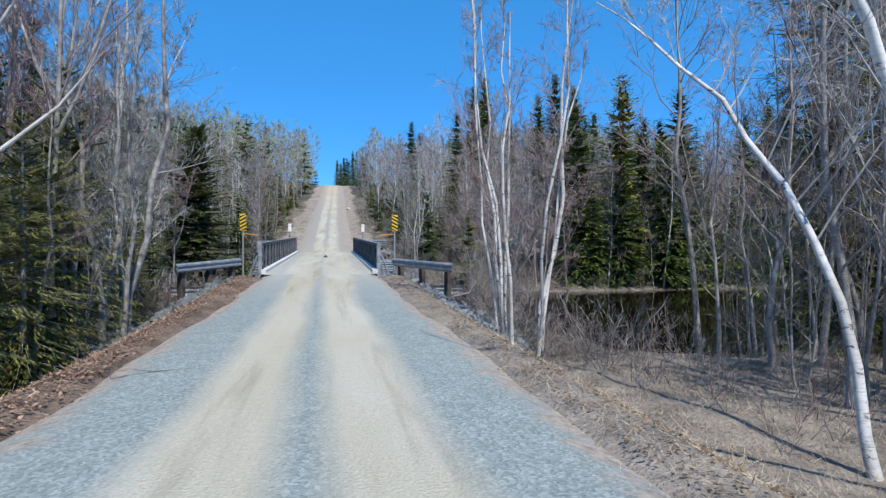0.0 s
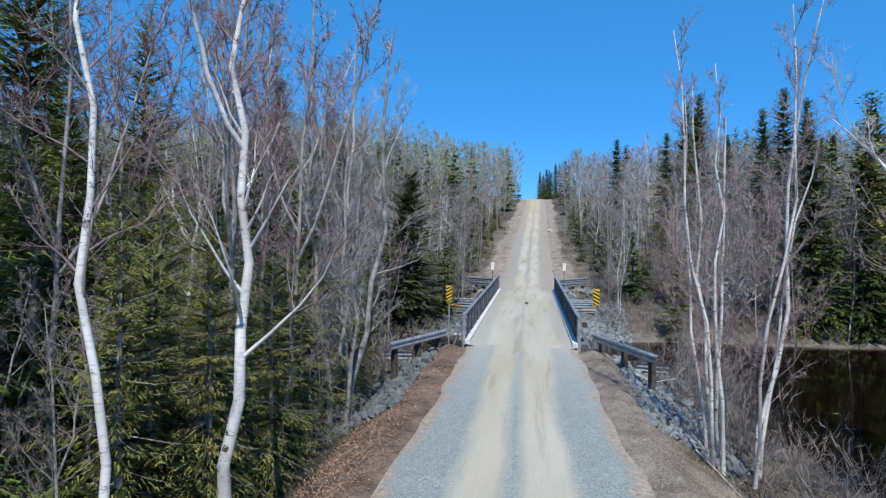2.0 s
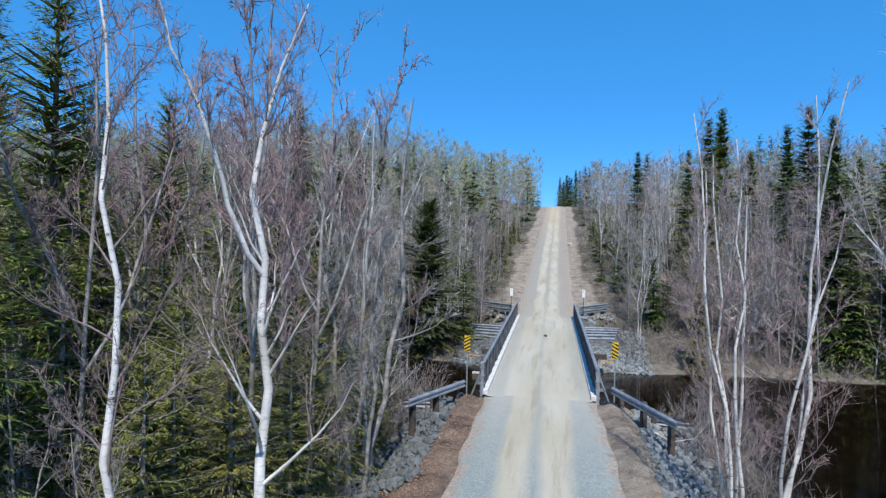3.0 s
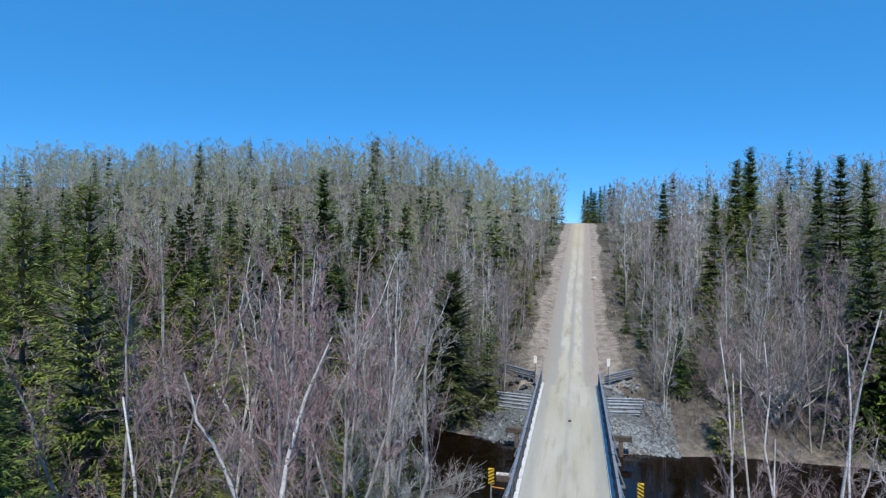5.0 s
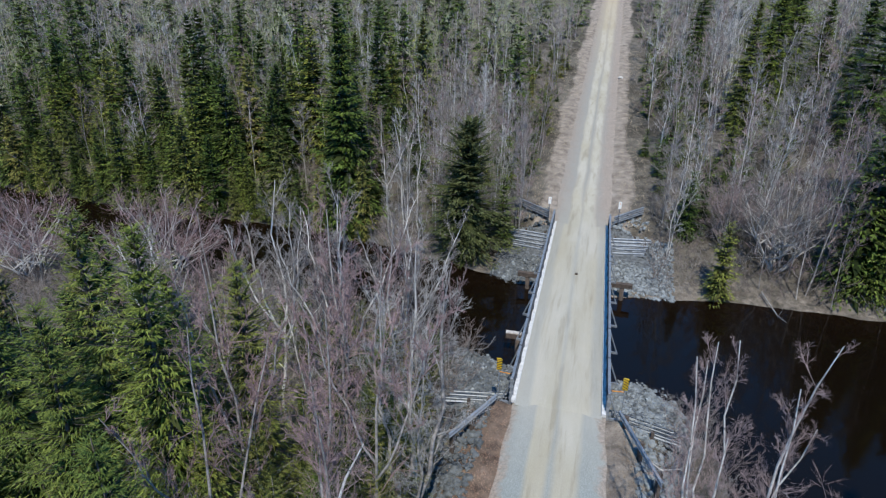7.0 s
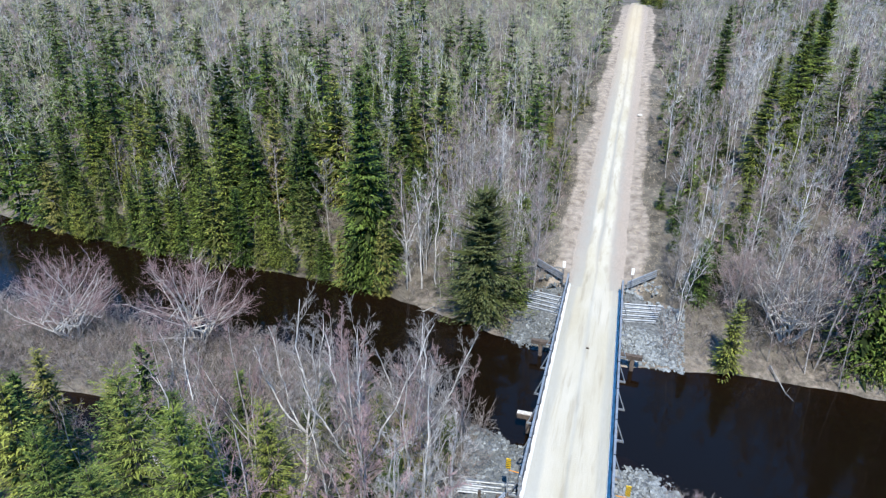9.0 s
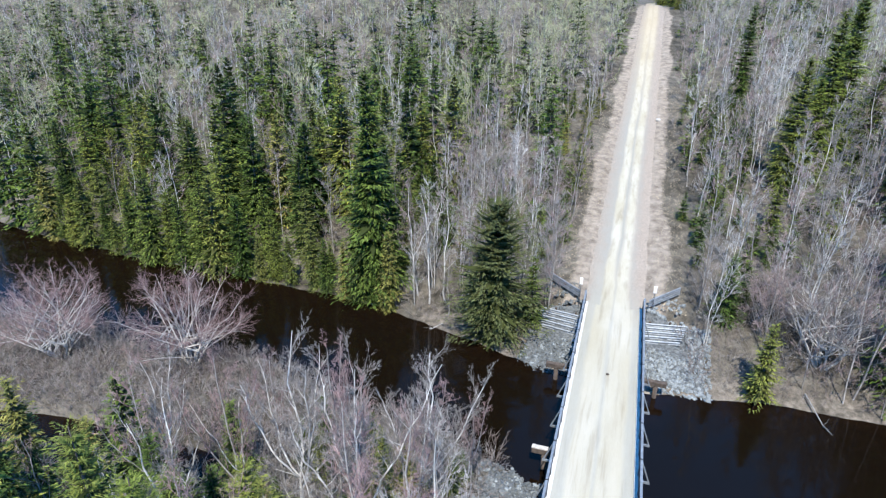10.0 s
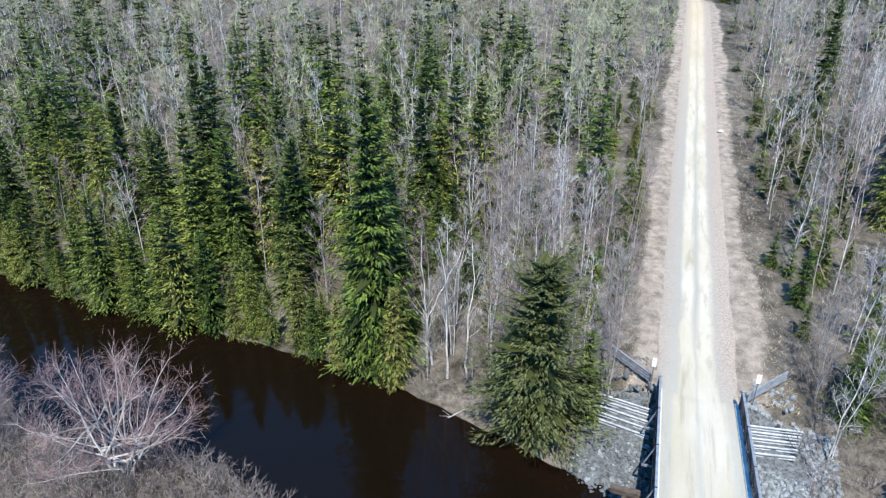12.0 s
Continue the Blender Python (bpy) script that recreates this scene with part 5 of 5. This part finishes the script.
# ---- the far woods, too many to count ----
def far_woods(name, label, items, protos):
    """One mesh per material out of many slimmer trees."""
    slots = {}
    for key, x, y, s, rz in items:
        g, mats = protos[key]
        z = float(height(x, y))
        c, sn = math.cos(rz) * s, math.sin(rz) * s
        for slot in g.v:
            v, q = g.flat[slot]
            out = np.empty_like(v)
            out[:, 0], out[:, 1], out[:, 2] = v[:, 0] * c - v[:, 1] * sn + x, v[:, 0] * sn + v[:, 1] * c + y, v[:, 2] * s + z
            acc = slots.setdefault(mats[slot][1].name, [[], [], 0, mats[slot][1]])
            acc[0].append(out)
            acc[1].append(q + acc[2])
            acc[2] += len(out)
    root = thing(name, label, "forest", kind="stuff")
    for mname, (vs, qs, n, mat) in slots.items():
        shared("trunks" if "bark" in mname else "foliage" if mat in (SPRUCE, FIR, CEDAR, INNER) else "twigs", numpy_mesh(mname, np.concatenate(vs), np.concatenate(qs), [mat]), root)
    return root


FARP = {}
TA = {"trunk": ("trunk", GREY_BARK), "crown": ("crown", BUDDING)}
for i in range(4):
    FARP[f"b{i}"] = (twiggy_tree(210 + i, 11.5, 0.062, 11, 4, 5, 0.22, 2.0, 0.056, 1, rise=1.2, crook=1.5, tubes=False), TB if i < 2 else {**TB, "crown": ("crown", TWIG)})
    FARP[f"g{i}"] = (twiggy_tree(230 + i, 11.0, 0.058, 12, 4, 5, 0.12, 2.4, 0.056, 1, rise=1.1, crook=1.5, tubes=False), TW if i < 2 else TM)
    FARP[f"s{i}"] = (conifer(250 + i, 12.5, 2.7 + 0.2 * i, 18, 6, 8, 0.04, 0.3, 0.80, 0.7, 0.35, 0.38), TS if i < 3 else TF)
    FARP[f"a{i}"] = (twiggy_tree(270 + i, 12, 0.058, 13, 4, 5, 0.14, 2.9, 0.072, 1, rise=0.9, crook=1.5, tubes=False), TA)
for i in range(2):
    FARP[f"u{i}"] = (conifer(290 + i, 4.0, 1.3, 9, 6, 3, 0.02, 0.25, 0.6, 0.9, 0.3, 0.4), TS if i else TF)
for g, _ in FARP.values():
    g.flat = {s: (np.concatenate(g.v[s]), np.concatenate(g.q[s])) for s in g.v}
fb, fg, fs, fa = ([(f"{c}{i}", 1) for i in range(4)] for c in "bgsa")


def odds(b, g, s, a):
    return [(k, w * o) for group, o in ((fb, b), (fg, g), (fs, s), (fa, a)) for k, w in group]


items = []
for count, x0, x1, y0, y1, kinds, gap, clear, size in [
    (360, -130, -5, 66, 100, odds(0.9, 1.1, 1.0, 0.9), 1.4, 5.2, (0.75, 1.1)),
    (300, -150, -5, 100, 145, odds(0.5, 0.5, 0.25, 2.4), 1.8, 5.4, (0.8, 1.15)),
    (330, -180, -5, 145, 190, odds(0.2, 0.3, 0.15, 2.6), 1.6, 5.4, (0.75, 1.15)),
    (230, -190, -5, 188, 225, odds(0.2, 0.3, 0.5, 2.0), 2.2, 5.4, (0.7, 1.1)),
    (130, -150, -60, 46, 66, odds(0.6, 0.6, 1.6, 0.4), 2.2, 5.4, (0.8, 1.1)),
    (280, 4, 70, 70, 130, odds(1.6, 1.4, 0.1, 0.5), 1.6, 5.2, (0.75, 1.1)),
    (210, 4, 90, 130, 192, odds(1.2, 1.4, 0.2, 0.6), 1.7, 5.4, (0.75, 1.1)),
    (160, -190, -5, 152, 192, fa, 1.1, 5.4, (0.4, 0.65)),
    (60, -190, -5, 150, 186, [("u0", 1), ("u1", 1)], 1.5, 5.4, (0.9, 1.6)),
    (170, -120, -5, 56, 120, [("u0", 1), ("u1", 1)], 0.9, 5.0, (0.5, 1.3)),
    (70, -150, -5, 120, 185, [("u0", 1), ("u1", 1)], 1.2, 5.0, (0.7, 1.5)),
    (120, 4, 50, 52, 125, [("u0", 1), ("u1", 1)], 0.9, 5.0, (0.5, 1.2)),
    (70, 4, 80, 125, 185, [("u0", 1), ("u1", 1)], 1.2, 5.0, (0.7, 1.5)),
    (40, 45, 90, 20, 70, odds(1, 1, 1.4, 0.2), 3.0, 5.4, (0.9, 1.3)),
]:
    items += list(scatter(rng, count, x0, x1, y0, y1, kinds, gap, clear, size))
far_woods("far_woods", "hillside of leafless birches, aspens and dark spruces", items, FARP)


# ---- brush ----
def brush_clump(seed, h, stems, spread):
    rng, g, shoots = np.random.default_rng(seed), Growth(), []
    for i in range(stems):
        az, r = rng.uniform(0, 6.28), rng.uniform(0, 0.3)
        p = np.array([np.cos(az) * r, np.sin(az) * r, -0.1])
        w = unit(np.array([np.cos(az) * spread, np.sin(az) * spread, 1.0]) + rng.normal(0, 0.2, 3))
        l = h * rng.uniform(0.5, 1.1)
        mid = p + w * l * 0.55
        shoots += [(p, w, l * 0.75), (mid, unit(w + rng.normal(0, 0.25, 3)), l * 0.5)]
        for j in range(3):
            k = rng.uniform(0.3, 0.95)
            shoots.append((p + w * l * k, unit(w + rng.normal(0, 0.6, 3)), l * rng.uniform(0.2, 0.45)))
    put_shoots(g, rng, shoots, 0.015, 2)
    g.flat = {k: (np.concatenate(g.v[k]), np.concatenate(g.q[k])) for k in g.v}
    return g


BR, BP = {"crown": ("brush", BRUSH)}, {"crown": ("brush", TWIG)}
BRUSHP = {f"k{i}": (brush_clump(300 + i, 1.5 + 0.35 * i, 6, 0.55), BR if i % 2 else BP) for i in range(4)}
bk, low_k = [(f"k{i}", 1) for i in range(4)], [("k0", 1), ("k1", 1)]
items = []
for count, x0, x1, y0, y1, kinds, gap, clear, size in [
    (1700, -58, -6, 23, 38, bk, 0.40, 5.4, (0.55, 1.0)),
    (80, -24, -5.2, 2, 25, bk, 0.8, 5.0, (0.6, 1.0)),
    (170, 4.6, 8.5, 13, 32, bk, 0.5, 5.0, (0.35, 0.75)),
    (130, 5.6, 15, 3, 13.6, [("k1", 1)], 0.35, 5.6, (0.22, 0.5)),
    (340, 4.8, 28, 42.6, 58, bk, 0.5, 5.2, (0.5, 1.1)),
    (200, -20, -5.2, 43.5, 60, bk, 0.8, 5.2, (0.5, 1.0)),
    (220, -70, -5, 50, 95, bk, 1.0, 5.2, (1.0, 2.0)),
    (170, 4, 40, 55, 105, bk, 1.0, 5.2, (1.0, 1.9)),
]:
    items += list(scatter(rng, count, x0, x1, y0, y1, kinds, gap, clear, size))
far_woods("brush", "tangled grey-brown leafless alder brush", items, BRUSHP)["category"] = "brush"


# ---- stone banks at the bridge ends ----
def stone_mesh(seed, name="stone"):
    rng = np.random.default_rng(seed)
    bm = bmesh.new()
    bmesh.ops.create_icosphere(bm, subdivisions=1, radius=0.5)
    stretch = rng.uniform(0.65, 1.25, 3)
    for v in bm.verts:
        k = 1 + rng.normal(0, 0.16)
        v.co = Vector((v.co.x * stretch[0] * k, v.co.y * stretch[1] * k, v.co.z * stretch[2] * 0.75 * k))
    bm.normal_update()
    me = bpy.data.meshes.new(name)
    bm.to_mesh(me)
    bm.free()
    me.materials.append(STONE)
    return me


STONES = [stone_mesh(400 + i) for i in range(8)]


def stone_arrays(me):
    v = np.array([tuple(p.co) for p in me.vertices])
    return v, np.array([(*p.vertices, p.vertices[2]) for p in me.polygons])


def stone_bank(label, spots, singles, seed):
    """spots: (x0, x1, y0, y1, count). The first stones are parts, the rest one joined part."""
    rng = np.random.default_rng(seed)
    root = thing("riprap_bank", label, "stone bank", group="riprap banks at the bridge")
    vs, fs, n, made = [], [], 0, 0
    for x0, x1, y0, y1, count in spots:
        for i in range(count):
            x, y = rng.uniform(x0, x1), rng.uniform(y0, y1)
            z = float(height(x, y))
            if z < WATER_Z - 0.35:
                continue
            size = 0.16 + 0.30 * rng.random() ** 1.7
            if any(a < x < b and c < y < d for a, b, c, d in ((-6.9, -3.4, 46.3, 49.1), (1.3, 4.6, 46.6, 49.4))):
                continue
            m = Matrix.LocRotScale((x, y, z + size * 0.12), Euler(rng.uniform(-0.6, 0.6, 3) + np.array([0, 0, rng.uniform(0, 6.28)])), (size,) * 3)
            me = STONES[int(rng.integers(8))]
            if made < singles and rng.random() < 0.6:
                shared("stone", me, root, m)
                made += 1
            else:
                a = np.array(m)
                for p in me.polygons:
                    fs.append([n + k for k in p.vertices])
                vs += [tuple(m @ v.co) for v in me.vertices]
                n += len(me.vertices)
    me = bpy.data.meshes.new("loose_stone")
    me.from_pydata(vs, [], fs)
    me.materials.append(STONE)
    ob = shared("loose_stone", me, root)
    ob["kind"] = "stuff"
    return root


def stone_bed(name, x0, x1, y0, y1):
    """Fine crushed stone that fills the gaps between the large ones, its colour darkened for the shade there."""
    me = sheet(name, np.arange(x0, x1, 0.25), np.arange(y0, y1, 0.25), lambda x, y: height(x, y) + 0.05 - 0.3 * (((x <= x0) | (x >= x1 - 0.26) | (y <= y0) | (y >= y1 - 0.26))), [FINE_STONE])
    return tagged(new(name, me), "crushed grey stone between the riprap, darkened for the shade of the gaps", "stone bank", kind="structure")


# darker than the riprap: shade of the gaps put into the colour
FINE_STONE = plain("crushed_stone_gap_shade", (0.035, 0.04, 0.044), (0.17, 0.185, 0.195), 5.0, 0.95, 0, 1.0, 0, 11.0, 0.10)
stone_bed("stone_bed_northwest", -7.5, -3.3, 43.4, 49.6)
stone_bed("stone_bed_northeast", 1.3, 6.2, 43.4, 49.7)
stone_bed("stone_bed_southwest", -6.9, -3.2, 25.5, 31.8)
stone_bed("stone_bed_southeast", 1.7, 5.8, 25.5, 31.6)
RL = "bank of angular blue-grey riprap stones below the bridge end"
stone_bank(RL, [(-7.6, -3.3, 43.0, 49.6, 1300), (-6.6, -3.9, 49.2, 52.5, 60)], 220, 1)
stone_bank(RL, [(1.3, 6.3, 43.0, 49.8, 1350), (1.9, 4.4, 49.4, 52.0, 50)], 220, 2)
stone_bank(RL, [(-7.2, -3.2, 25.4, 32.4, 950), (-6.4, -3.9, 16.5, 25.6, 700), (-3.2, 1.6, 26, 32, 60)], 240, 3)
stone_bank(RL, [(1.7, 6.0, 25.4, 32.0, 950), (2.9, 5.4, 16.5, 25.6, 700)], 240, 4)


# ---- litter, grass and loose stones by the road ----
def strewn(name, label, category, mat, rng, count, spot, long, wide, lift, upright):
    v = []
    spots = np.array([spot(rng) for i in range(count)])
    for (x, y), z in zip(spots, height(spots[:, 0], spots[:, 1])):
        az = rng.uniform(0, 6.28)
        l, w = rng.uniform(*long), rng.uniform(*wide)
        if upright:
            way = unit(np.array([np.cos(az), np.sin(az), 0]) * rng.uniform(0.6, 3.0) + np.array([0, 0, 1.0]))
        else:
            way = unit(np.array([np.cos(az), np.sin(az), rng.normal(0.1, 0.3)]))
        acr = unit(np.cross(way, rng.normal(0, 0.35, 3) + np.array([0, 0, 1.0]))) * w / 2
        p = np.array([x, y, z + lift])
        v += [p, p + way * l * 0.5 - acr, p + way * l, p + way * l * 0.5 + acr]
    me = numpy_mesh(name, np.array(v), np.arange(len(v)).reshape(-1, 4), [mat], None, False)
    return tagged(new(name, me), label, category, kind="stuff")


def verge(side, near, far, y0, y1):
    def spot(rng):
        y = y0 + (y1 - y0) * rng.random() ** 1.3
        return float(road_x(y)) + side * (near + (far - near) * rng.random() ** 0.9), y
    return spot


strewn("leaf_litter", "reddish-brown fallen leaves along the verge", "leaf litter", LEAF_LITTER, rng, 16000, verge(-1, 2.15, 4.6, 2.0, 25), (0.03, 0.085), (0.02, 0.05), 0.02, False)
strewn("leaf_litter", "reddish-brown fallen leaves along the verge", "leaf litter", LEAF_LITTER, rng, 9000, verge(1, 2.2, 4.6, 2.0, 25), (0.025, 0.07), (0.015, 0.038), 0.02, False)
strewn("dry_grass", "flattened straw-coloured dry grass on the bank", "grass", STRAW, rng, 14000, verge(1, 2.3, 7.5, 2.0, 24), (0.06, 0.18), (0.003, 0.008), 0.0, True)
strewn("dry_grass", "flattened straw-coloured dry grass by the pool", "grass", STRAW, rng, 9000, verge(1, 4.5, 14.0, 3.0, 15.5), (0.10, 0.34), (0.004, 0.009), 0.0, True)
strewn("dry_grass", "flattened straw-coloured dry grass on the bank", "grass", STRAW, rng, 3000, verge(-1, 2.9, 6.0, 2.0, 24), (0.08, 0.22), (0.005, 0.011), 0.0, True)
strewn("dry_grass", "flattened straw-coloured dry grass on the verge", "grass", STRAW, rng, 3000, verge(-1, 2.6, 5.5, 50, 110), (0.15, 0.4), (0.015, 0.03), 0.0, True)
strewn("dry_grass", "flattened straw-coloured dry grass on the verge", "grass", STRAW, rng, 3000, verge(1, 2.6, 5.5, 50, 110), (0.15, 0.4), (0.015, 0.03), 0.0, True)


def fallen_branch(label, pts, r, mat, side_shoots=4, seed=0):
    rng, g = np.random.default_rng(seed), Growth()
    pts = [np.array((x, y, float(height(x, y)) + z)) for x, y, z in pts]
    g.tube("b", pts, np.linspace(r, r * 0.3, len(pts)), 6)
    for i in range(side_shoots):
        k = int(rng.integers(0, len(pts) - 1))
        w = unit(pts[k + 1] - pts[k] + rng.normal(0, 0.5, 3) + np.array([0, 0, 0.3]))
        g.tube("b", [pts[k], pts[k] + w * 0.4, pts[k] + w * 0.8 + rng.normal(0, 0.06, 3)], [r * 0.4, r * 0.25, r * 0.1], 4)
    return tagged(new("fallen_branch", g.mesh("b", "fallen_branch", [mat])), label, "branch")


fallen_branch("pale bare branch lying on the grassy bank", [(3.6, 18.2, 0.08), (4.0, 16.9, 0.05), (4.35, 15.4, 0.06), (4.5, 14.3, 0.05)], 0.035, PALE_TWIG, 3, 1)
fallen_branch("pale bare branch sticking out of the stones", [(3.4, 23.4, 0.1), (4.1, 23.2, 0.25), (4.9, 23.3, 0.9), (5.4, 23.4, 1.5)], 0.04, PALE_TWIG, 3, 2)
fallen_branch("thin dark twig on the road shoulder", [(-2.75, 8.1, 0.10), (-2.3, 8.3, 0.12), (-1.75, 8.5, 0.11)], 0.012, TWIG, 2, 3)
fallen_branch("dead branch reaching into the water", [(12.4, 45.2, 0.3), (12.9, 43.6, 0.35), (13.1, 42.6, 0.5), (13.4, 41.6, 0.9)], 0.06, PALE_TWIG, 5, 4)
fallen_branch("pale branch on the muddy shore", [(-14.6, 46.9, 0.1), (-15.3, 46.2, 0.1), (-15.9, 45.7, 0.15)], 0.05, PALE_TWIG, 2, 5)
